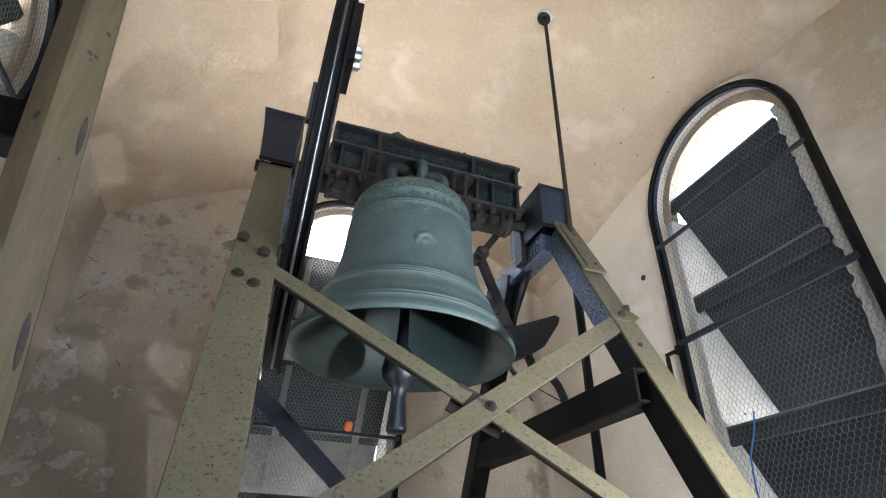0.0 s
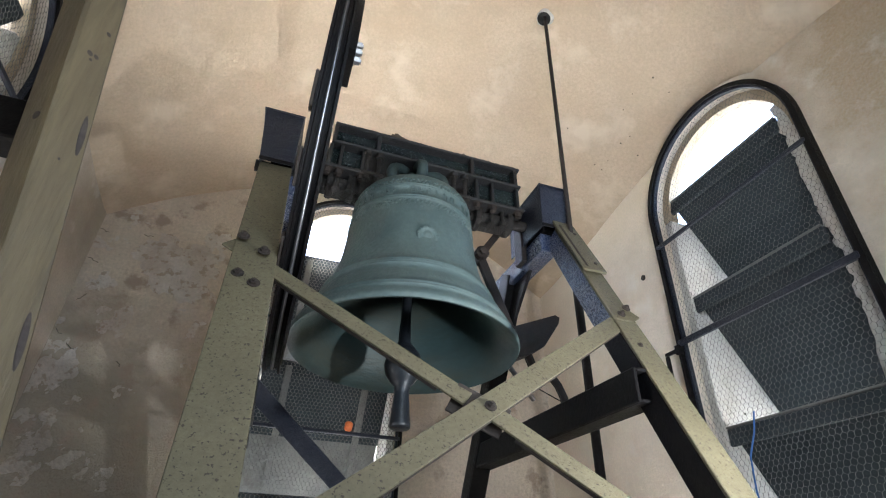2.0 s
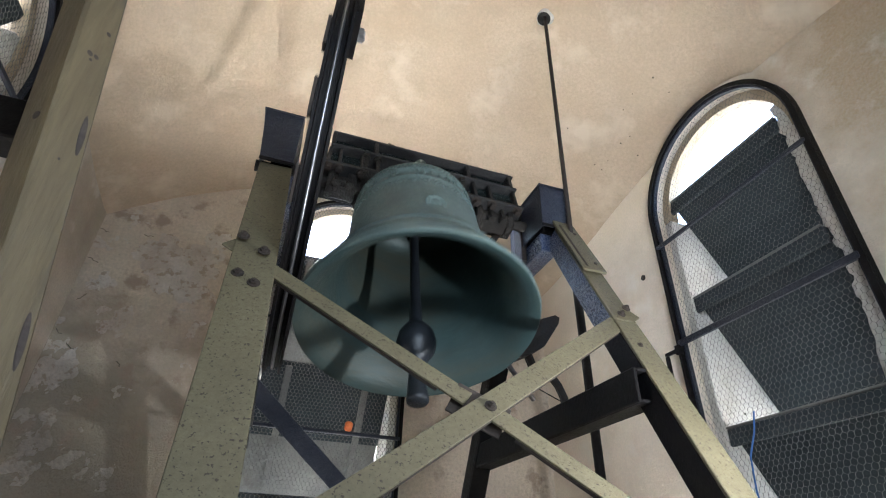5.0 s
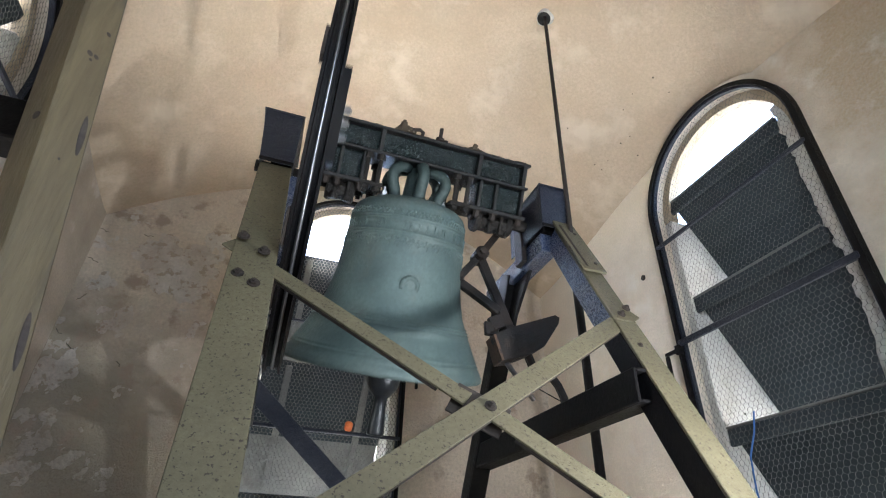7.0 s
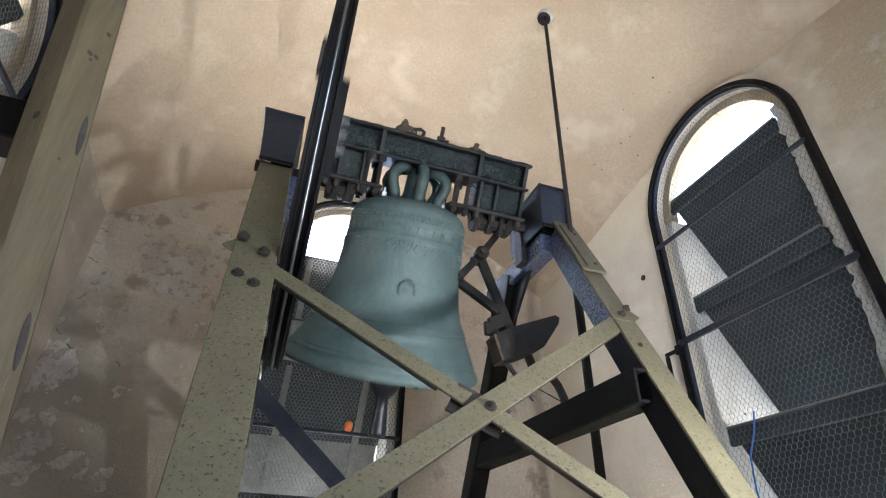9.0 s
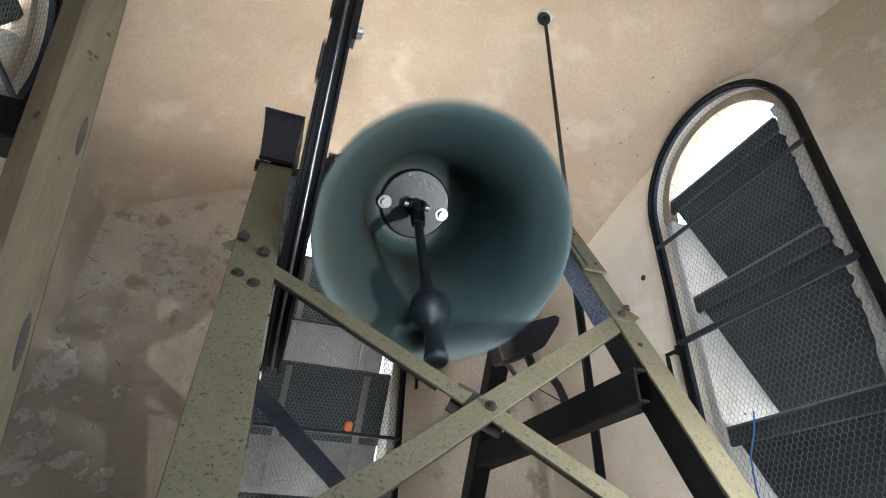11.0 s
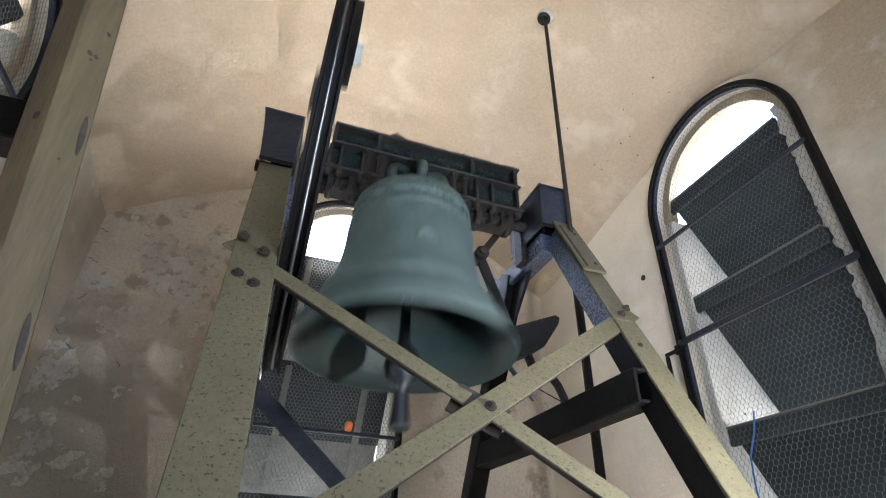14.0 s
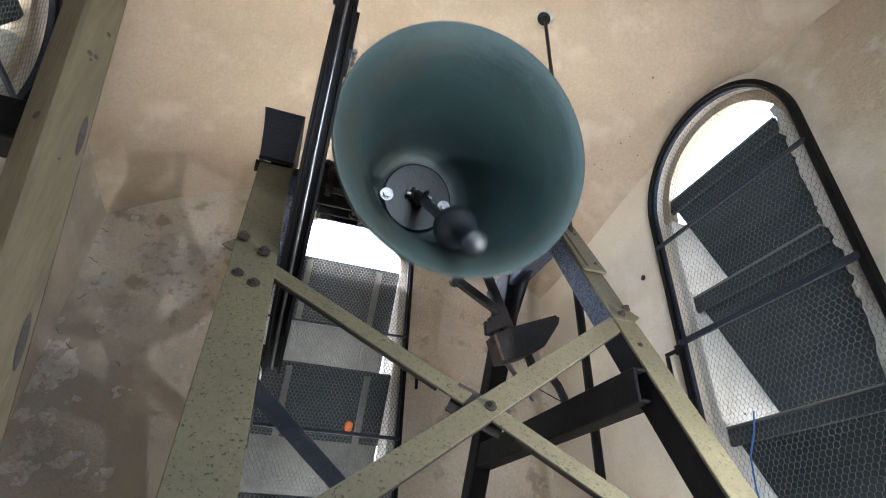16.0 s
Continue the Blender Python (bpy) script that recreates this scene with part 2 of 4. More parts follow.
# ------------------------------------------------------------ vault, walls, floor
def vault_height(x, y):
    u, v = (x - XM) / HX, (y - YM) / HY
    u, v = max(-1, min(1, u)), max(-1, min(1, v))
    z = SPRING + 0.50 * (1 - u * u) + 0.19 * (1 - v * v) ** 2 + 0.166 * (1 - u * u) * (1 - v * v)
    # the vault gives way over the head of the right-hand window
    d = y - 1.21
    head = 2.75 + math.sqrt(max(0.0, 0.43 ** 2 - d * d))
    return z + max(0.0, head - 2.89 - 0.19 * (1 - v * v) ** 2) * math.exp(-max(0.0, X1 - x) / 0.10)


def build_vault():
    n = 72
    bm = bmesh.new()
    lower, upper = [], []
    for i in range(n + 1):
        lo, up = [], []
        for j in range(n + 1):
            x = X0 - 0.05 + (X1 - X0 + 0.1) * i / n
            y = Y0 - 0.05 + (Y1 - Y0 + 0.1) * j / n
            z = vault_height(x, y)
            z += 0.012 * (noise.noise((x * 1.7, y * 1.7, 3.1))) + 0.004 * noise.noise((x * 7, y * 7, 1.0))
            lo.append(bm.verts.new((x, y, z)))
            up.append(bm.verts.new((x, y, z + 0.2)))
        lower.append(lo)
        upper.append(up)
    for i in range(n):
        for j in range(n):
            bm.faces.new((lower[i][j], lower[i][j + 1], lower[i + 1][j + 1], lower[i + 1][j]))
            bm.faces.new((upper[i][j], upper[i + 1][j], upper[i + 1][j + 1], upper[i][j + 1]))
    ob = mesh_ob("ceiling", bm, PLASTER, True)
    tagged(ob, "vaulted ceiling in warm ochre plaster with stains", "ceiling", kind="structure")


build_vault()


def arch_top(u, half, spring):
    return spring + math.sqrt(max(0.0, half * half - u * u))


def build_wall(name, m, u0, u1, z0, z1, half, sill, spring, thick, material):
    """A wall in its own plane (u, outward, z) with one arched opening centred on u = 0."""
    us = sorted({round(u0 + (u1 - u0) * i / 24, 4) for i in range(25)} |
                {round(half * math.sin(math.pi / 2 * i / 16), 4) for i in range(-16, 17)})
    bm = bmesh.new()
    for a, b in zip(us, us[1:]):
        inside = a >= -half - 1e-6 and b <= half + 1e-6
        for v, flip in ((0.0, False), (thick, True)):
            spans = [(z0, z0, z1, z1)]
            if inside:
                ta, tb = arch_top(a, half, spring), arch_top(b, half, spring)
                spans = [(z0, z0, sill, sill), (ta, tb, z1, z1)]
            for la, lb, ha, hb in spans:
                steps = 6
                for k in range(steps):
                    f0, f1 = k / steps, (k + 1) / steps
                    q = [(a, v, la + (ha - la) * f0), (b, v, lb + (hb - lb) * f0), (b, v, lb + (hb - lb) * f1), (a, v, la + (ha - la) * f1)]
                    bm.faces.new([bm.verts.new(p) for p in q])
        if inside:
            bm.faces.new([bm.verts.new(p) for p in ((a, 0, arch_top(a, half, spring)), (b, 0, arch_top(b, half, spring)),
                                                    (b, thick, arch_top(b, half, spring)), (a, thick, arch_top(a, half, spring)))])
            bm.faces.new([bm.verts.new(p) for p in ((a, 0, sill), (b, 0, sill), (b, thick, sill), (a, thick, sill))])
    for s in (-half, half):
        bm.faces.new([bm.verts.new(p) for p in ((s, 0, sill), (s, thick, sill), (s, thick, spring), (s, 0, spring))])
    for s in (u0, u1):
        bm.faces.new([bm.verts.new(p) for p in ((s, 0, z0), (s, thick, z0), (s, thick, z1), (s, 0, z1))])
    bmesh.ops.remove_doubles(bm, verts=bm.verts, dist=0.0005)
    ob = mesh_ob(name, bm, material)
    ob.matrix_world = m
    return ob


THICK = 0.5
BACK = pose(0.2775, Y1, 0)
RIGHT = pose(X1, 1.21, 0, 0, 0, -90)
LEFT = pose(X0, 1.25, 0, 0, 0, 90)
FRONT = pose(0.28, Y0, 0, 0, 0, 180)
WALL_LABEL = "rough plastered wall, ochre and grey, stained and cracked"
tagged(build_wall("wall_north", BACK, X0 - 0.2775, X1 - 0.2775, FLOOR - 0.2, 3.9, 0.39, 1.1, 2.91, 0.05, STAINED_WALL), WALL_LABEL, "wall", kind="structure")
tagged(build_wall("wall_east", RIGHT, 1.21 - Y1 - 0.5, 1.21 - Y0 + 0.5, FLOOR - 0.2, 3.9, 0.372, 1.0, 2.75, 0.085, PALE_WALL), WALL_LABEL, "wall", kind="structure")
tagged(build_wall("wall_west", LEFT, Y0 - 1.25 - 0.5, Y1 - 1.25 + 0.5, FLOOR - 0.2, 3.9, 0.40, 1.0, 2.70, THICK, WALL), WALL_LABEL, "wall", kind="structure")
tagged(build_wall("wall_south", FRONT, 0.28 - X1, 0.28 - X0, FLOOR - 0.2, 3.9, 0.36, 1.3, 2.30, 0.4, WALL), WALL_LABEL, "wall", kind="structure")

floor = mesh_ob("floor", boxed((X0, Y0, FLOOR - 0.2), (X1, Y1, FLOOR), bevel=0), PLANK)
tagged(floor, "worn brown plank floor of the bell chamber", "floor", kind="structure")
# unseen ground, pale so that sunlight bounces up through the windows
ground = mesh_ob("ground", boxed((-2500, -2500, -14.2), (2500, 2500, -14), bevel=0), GROUND)
tagged(ground, "unseen ground far below the tower, kept pale to bounce light", "ground", kind="structure")


# ------------------------------------------------------------ windows
def hex_mesh(half, z0, spring, pitch, r):
    """Hexagonal wire netting in the plane v = 0, clipped to the arched outline."""
    bm = bmesh.new()
    s = pitch / math.sqrt(3)

    def inside(u, z):
        if z < z0 or abs(u) > half:
            return False
        return z <= spring or u * u + (z - spring) ** 2 <= half * half

    def strand(a, b, w):
        d = Vector((b[0] - a[0], 0, b[1] - a[1]))
        n2 = Vector((-d.z, 0, d.x)).normalized() * w
        up = Vector((0, w, 0))
        A, B = Vector((a[0], 0, a[1])), Vector((b[0], 0, b[1]))
        offs = (n2, -n2 * 0.5 + up, -n2 * 0.5 - up)
        va = [bm.verts.new(A + o) for o in offs]
        vb = [bm.verts.new(B + o) for o in offs]
        for i in range(3):
            j = (i + 1) % 3
            bm.faces.new((va[i], va[j], vb[j], vb[i]))

    def knot(u, z):
        return (u + 0.0022 * noise.noise((u * 9, z * 9, 0.3)) + 0.001 * math.sin(u * 310 + z * 170),
                z + 0.0022 * noise.noise((u * 9, z * 9, 7.3)) + 0.001 * math.cos(u * 210 - z * 270))

    rows = int((spring + half - z0) / (1.5 * s)) + 2
    cols = int(2 * half / pitch) + 2
    for j in range(rows):
        for i in range(-1, cols):
            cu = -half + (i + 0.5 * (j % 2)) * pitch
            cz = z0 + j * 1.5 * s
            c = [knot(cu, cz + s / 2), knot(cu + pitch / 2, cz + s), knot(cu + pitch, cz + s / 2), knot(cu + pitch, cz - s / 2)]
            for a, b, w in ((c[0], c[1], r), (c[1], c[2], r), (c[2], c[3], r * 1.6)):
                if inside(*a) and inside(*b):
                    strand(a, b, w)
    return bm


def arch_path(half, z0, spring, n=28):
    return [(-half, z0), (-half, spring)] + [(-half * math.cos(math.pi * i / n), spring + half * math.sin(math.pi * i / n)) for i in range(1, n)] + [(half, spring), (half, z0)]


def arch_band(outer, inner, z0, spring, v0, v1):
    a, b = arch_path(outer, z0, spring), arch_path(inner, z0, spring)
    bm = bmesh.new()
    ring = [[bm.verts.new((p[0], v, p[1])) for p, v in ((o, v0), (o, v1), (i, v1), (i, v0))] for o, i in zip(a, b)]
    for p, q in zip(ring, ring[1:]):
        for k in range(4):
            bm.faces.new((p[k], q[k], q[(k + 1) % 4], p[(k + 1) % 4]))
    bm.faces.new(ring[0])
    bm.faces.new(ring[-1])
    return bm


def latch(w, u, z, s):
    """A bent iron holding hook beside the frame; s is the side it points to."""
    bm = bmesh.new()
    add_box(bm, (min(u, u + s * 0.075), -0.048, z - 0.007), (max(u, u + s * 0.075), -0.034, z + 0.007), None, 0.002)
    add_box(bm, (min(u + s * 0.060, u + s * 0.076), -0.049, z - 0.115), (max(u + s * 0.060, u + s * 0.076), -0.033, z - 0.0075), None, 0.003)
    add_box(bm, (u - 0.012, -0.05, z - 0.02), (u + 0.012, 0.0, z + 0.02), None, 0.002)
    part("latch", bm, BLACK, w, "bent iron hook")


def ragged_jamb(u0, u1, z0, z1):
    """A broken strip of whitewashed masonry whose inner edge wavers and chips."""
    bm = bmesh.new()
    n, cols = 150, []
    for i in range(n + 1):
        z = z0 + (z1 - z0) * i / n
        e = u0 + 0.016 * noise.fractal((z * 5, 2.7, 0.5), 1.0, 2.0, 4) + 0.010 * (noise.noise((z * 22, 0.3, 9.1)) > 0.25)
        rough = [0.004 * noise.noise((z * 30, k * 1.7, 4.4)) for k in range(5)]
        cols.append([bm.verts.new(p) for p in ((u1, 0.05 + rough[0], z), ((u1 + e) / 2, 0.046 + rough[1], z), (e + rough[2], 0.055, z), (e - 0.006 + rough[3], 0.12, z), (e + rough[4], 0.30, z), (e, 0.48, z))])
    for a, b in zip(cols, cols[1:]):
        for k in range(5):
            bm.faces.new((a[k], a[k + 1], b[k + 1], b[k]))
    return bm


def build_window(name, m, half, sill, spring, bars, boards, drop, reach, pitch, z_low, split, pale, thick_bar, battens, depth, shy=0.0, wire=0.0006):
    w = empty(name, m)
    tagged(w, "arched belfry opening with wire netting and slanted grey louvre boards", "window", kind="structure")
    part("frame", arch_band(half + 0.024, half + 0.004, sill, spring, -0.034, -0.002), BLACK, w, "black painted iron arch frame")
    part("inner_frame", arch_band(half + 0.003, half - 0.006, sill, spring, -0.022, -0.003), BLUEBLACK, w, "black angle iron holding the netting")
    # ring added to face the room; its brown paints in the soffit's shade
    part("soffit", arch_band(half - 0.0005, half - 0.042, spring, spring, 0.035, 0.083), SOFFIT, w, "plastered arch ring, browned for the shade of the soffit")
    for u0, u1 in ((-half + 0.0005, -half + 0.042), (half - 0.042, half - 0.0005)):
        part("reveal_lining", boxed((u0, 0.035, sill), (u1, 0.50, spring - 0.0005), None, 0.004), REVEAL, w, "whitewashed outer reveal")
    net = part("wire_netting", hex_mesh(half - 0.004, z_low, spring, pitch, wire), WIRE, w, "galvanised hexagonal wire netting")
    net["kind"] = "stuff"
    for k, z in enumerate(bars):
        t = thick_bar[k]
        part("crossbar", boxed((-half - 0.012, -0.040, z - t), (half + 0.012, -0.023, z + t)), BLUEBLACK, w, "flat iron crossbar")
    wd, we = half - 0.045, half - 0.045 - shy
    if shy:
        part("jamb_plaster", ragged_jamb(half - 0.042 - shy, half - 0.0425, sill, spring + 0.15), REVEAL, w, "rough whitewashed jamb with a ragged edge", True)
    for k in range(9):
        z, v = sill + 0.35 + 0.17 * k, 0.16 + 0.11 * (k % 3)
        if z < spring - 0.05:
            part("screw", rod((-half + 0.0415, v, z), (-half + 0.0445, v, z), 0.0045, 8), RUST, w)
    for k, z in enumerate(boards):
        mm, d = along((0, depth, z), (0, depth + reach, z - drop), (1, 0, 0))
        part("louvre", boxed((-wd, -0.012, 0), (we, 0.012, d * split), mm), BOARD, w)
        if shy and name == "window_2":
            part("louvre_fascia", boxed((-wd, depth - 0.030, z - 0.066), (we, depth - 0.0125, z - 0.0055), None, 0.002), BOARD, w, "dark front edge board of the louvre")
            part("louvre_nosing", boxed((-wd, depth - 0.034, z - 0.005), (we, depth - 0.012, z + 0.003), None, 0.002), PALE_BOARD, w, "grey upper edge")
        if split < 1:
            part("louvre", boxed((-wd, -0.016, d * split - 0.02), (wd, -0.0125, d), mm), PALE_BOARD, w, "paler lower louvre board")
        if battens:
            for u in (-wd * 0.62, wd * 0.62):
                part("batten", boxed((u - 0.018, 0.0145, 0.02), (u + 0.018, 0.034, d - 0.02), mm), PALE_BOARD, w)
    return w


# thicker wire stands for the stronger light on this netting
window_back = build_window("window_1", BACK, 0.39, 1.1, 2.91, (2.45, 1.885), (2.91, 2.246, 1.59), 0.66, 0.36, 0.020, 1.45, 0.53, True, (0.006, 0.009), True, 0.055, 0.0, 0.0011)
latch(window_back, 0.405, 2.27, 1)
# thinner wire makes this netting look dimmer
window_right = build_window("window_2", RIGHT, 0.372, 1.0, 2.75, (2.605, 2.137), (2.848, 2.336, 1.793, 1.25), 0.58, 0.36, 0.0205, 1.30, 1.0, False, (0.008, 0.012), False, 0.075, 0.055, 0.0005)
latch(window_right, -0.385, 2.11, -1)
build_window("window_3", LEFT, 0.40, 1.0, 2.70, (2.6, 2.1), (2.93, 2.45, 1.97), 0.55, 0.36, 0.020, 2.0, 1.0, False, (0.008, 0.012), False, 0.06, 0.06)
# unseen window assumed behind the camera, louvred to hold light back
build_window("window_4", FRONT, 0.36, 1.3, 2.30, (2.2, 1.7), (2.50, 1.98, 1.5), 0.58, 0.36, 0.05, 1.9, 1.0, False, (0.008, 0.012), False, 0.075)


# small things on the walls
def wall_bits():
    # orange lump added for an orange spot of unknown nature
    lump = mesh_ob("orange_lump", boxed((-0.02, -0.012, 0.0), (0.02, 0.012, 0.05), None, 0.009), ORANGE, True)
    lump.matrix_world = pose(0.404, Y1 - 0.032, 1.896, 0, 8, 10)
    tagged(lump, "small orange lump sitting on the window crossbar", "tag")
    bm = bmesh.new()
    pts = [Vector((X1 - 0.03, 1.335, 1.80)), Vector((X1 - 0.034, 1.352, 1.735)), Vector((X1 - 0.04, 1.388, 1.66)), Vector((X1 - 0.04, 1.40, 1.56)), Vector((X1 - 0.045, 1.39, 1.40)), Vector((X1 - 0.04, 1.40, 1.2)), Vector((X1 - 0.04, 1.41, FLOOR + 0.004))]
    add_tube(bm, pts, 0.0032, 6)
    tagged(mesh_ob("cord", bm, CORD, True), "thin blue cord hanging in front of the netting", "cord")
    # dark disc added in place of a small hole in the plaster
    bm = lathe([(0.0, -0.005), (0.009, -0.005), (0.013, -0.002), (0.014, 0.003), (0.0, 0.003)], 14)
    plug = mesh_ob("wall_hole_disc", bm, RUST, True)
    plug.matrix_world = pose(X1 - 0.003, 1.754, 2.541, 0, 90, 0)
    tagged(plug, "small dark disc standing for a hole in the plaster wall", "wall plug")
    # rod hole in the vault: a dark plug stands for its shade, with a chipped pale rim
    z = vault_height(0.893, 1.285)
    e = 0.02
    nx = (vault_height(0.893 - e, 1.285) - vault_height(0.893 + e, 1.285)) / (2 * e)
    ny = (vault_height(0.893, 1.285 - e) - vault_height(0.893, 1.285 + e)) / (2 * e)
    tilt = Vector((nx, ny, 1)).to_track_quat('Z', 'Y').to_matrix().to_4x4()
    hole = empty("ceiling_hole", Matrix.Translation((0.893, 1.285, z - 0.004)) @ tilt)
    tagged(hole, "round rod hole in the vault, dark plug for its shade, chipped pale rim", "hole")
    part("hole_shade_plug", lathe([(0.0, 0.0), (0.030, -0.012), (0.033, -0.016), (0.036, 0.05), (0.0, 0.05)], 20), HOLE, hole)
    bm = bmesh.new()
    ring_in, ring_out = [], []
    for i in range(28):
        a = 2 * math.pi * i / 28
        r = 0.046 + 0.012 * noise.noise((math.cos(a) * 2, math.sin(a) * 2, 5.5))
        ring_in.append(bm.verts.new((0.033 * math.cos(a), 0.033 * math.sin(a), -0.0165)))
        ring_out.append(bm.verts.new((r * math.cos(a), r * math.sin(a), 0.004)))
    for i in range(28):
        j = (i + 1) % 28
        bm.faces.new((ring_in[i], ring_in[j], ring_out[j], ring_out[i]))
    part("chipped_rim", bm, REVEAL, hole, "pale chipped plaster")


wall_bits()


def flakes():
    """Small pits where the limewash has come off, on the vault beside the right window."""
    rng = random.Random(4)
    bm = bmesh.new()
    for _ in range(11):
        x = X1 - 0.04 - 0.35 * rng.random()
        y = 1.15 + 0.65 * rng.random()
        z = vault_height(x, y)
        r = 0.002 + 0.003 * rng.random()
        bmesh.ops.create_icosphere(bm, subdivisions=1, radius=r, matrix=pose(x, y, z - 0.001, rng.random() * 90, rng.random() * 90, 0))
    ob = mesh_ob("plaster_pits", bm, RUST)
    tagged(ob, "small dark pits in the limewashed vault", "pits", kind="stuff")


flakes()


def coat_height(x, z):
    """Thickness of the old limewash that still holds on the back wall."""
    v = noise.fractal((x * 3.1, 4.7, z * 3.1), 1.0, 2.0, 4) * 0.35 + noise.fractal((x * 15, 1.3, z * 15), 0.8, 2.0, 5) * 0.24
    for cx, cz, r, k in ((-0.80, 2.30, 0.12, 0.55), (-0.77, 2.72, 0.10, 0.5), (-0.90, 2.50, 0.08, 0.35), (-0.45, 2.88, 0.12, 0.35), (-0.62, 2.62, 0.13, 0.42), (-0.50, 2.74, 0.10, 0.34), (-0.72, 2.52, 0.10, 0.30), (-0.95, 2.02, 0.12, 0.30), (-1.00, 1.80, 0.14, 0.30), (-0.55, 1.98, 0.08, 0.30), (-0.86, 1.72, 0.10, 0.32), (-0.95, 1.62, 0.12, 0.3), (-0.70, 1.66, 0.09, 0.25)):
        v += k * math.exp(-((x - cx) ** 2 + (z - cz) ** 2) / (r * r))
    if v < 0.22:
        return -0.001
    return min(0.0035, (v - 0.22) * 0.04) + 0.0014 * noise.noise((x * 60, 8.1, z * 60)) + 0.0005


def limewash():
    step, bm, grid = 0.0055, bmesh.new(), {}
    nx, nz = int((0.95 - 0.02) / step), int(1.55 / step)
    field = {(i, k): coat_height(X0 + 0.003 + i * step, 1.55 + k * step) for i in range(nx + 1) for k in range(nz + 1)}

    def vert(i, k):
        if (i, k) not in grid:
            x, z = X0 + 0.003 + i * step, 1.55 + k * step
            grid[i, k] = bm.verts.new((x, Y1 - field[i, k], z))
        return grid[i, k]
    for i in range(nx):
        for k in range(nz):
            x, z = X0 + i * step, 1.55 + k * step
            if abs(x - 0.2775) < 0.47 or z > vault_height(x, Y1) - 0.01:
                continue
            c = ((i, k), (i + 1, k), (i + 1, k + 1), (i, k + 1))
            if max(field[q] for q in c) > 0:
                bm.faces.new([vert(*q) for q in c])
    ob = mesh_ob("limewash_flakes", bm, COAT, True)
    tagged(ob, "ragged pale limewash flaking off the stained wall", "limewash", kind="stuff")


limewash()


def cracks():
    rng = random.Random(9)
    bm = bmesh.new()
    for x, z, n, dx, dz in ((-1.0, 2.387, 12, 0.0048, 0.0041), (-1.025, 2.227, 10, 0.0058, -0.0028), (-0.961, 2.169, 11, 0.0055, -0.0032), (-0.732, 2.108, 7, 0.0053, -0.0024), (-1.051, 2.798, 9, 0.008, -0.0033), (-0.829, 2.817, 7, 0.0095, -0.0046), (-1.035, 2.624, 8, 0.0081, -0.0045)):
        pts = []
        for i in range(n):
            pts.append(Vector((x, Y1 + 0.0006 - max(0.0, coat_height(x, z)), z)))
            x += dx * (0.2 + 1.4 * rng.random()) + 0.006 * (rng.random() - 0.5)
            z += dz * (0.2 + 1.4 * rng.random()) + 0.012 * (rng.random() - 0.5)
        add_tube(bm, pts, 0.0017, 5)
    ob = mesh_ob("wall_cracks", bm, HOLE)
    tagged(ob, "fine dark cracks in the plaster of the wall", "cracks", kind="stuff")


cracks()


# ------------------------------------------------------------ bell frame
NEAR_N = Vector((0, -0.878, 0.479))


def bolt(parent, p, n, r=0.0095, h=0.009, material=None):
    """A hexagon nut with its bolt end on a washer, at p, pointing along n."""
    p, n = Vector(p), Vector(n).normalized()
    bm = bmesh.new()
    add_rod(bm, p, p + n * 0.003, r * 1.5, 12)
    add_rod(bm, p + n * 0.003, p + n * h, r, 6)
    add_rod(bm, p + n * h, p + n * (h + 0.004), r * 0.5, 8)
    return part("bolt", bm, material or RUST, parent)


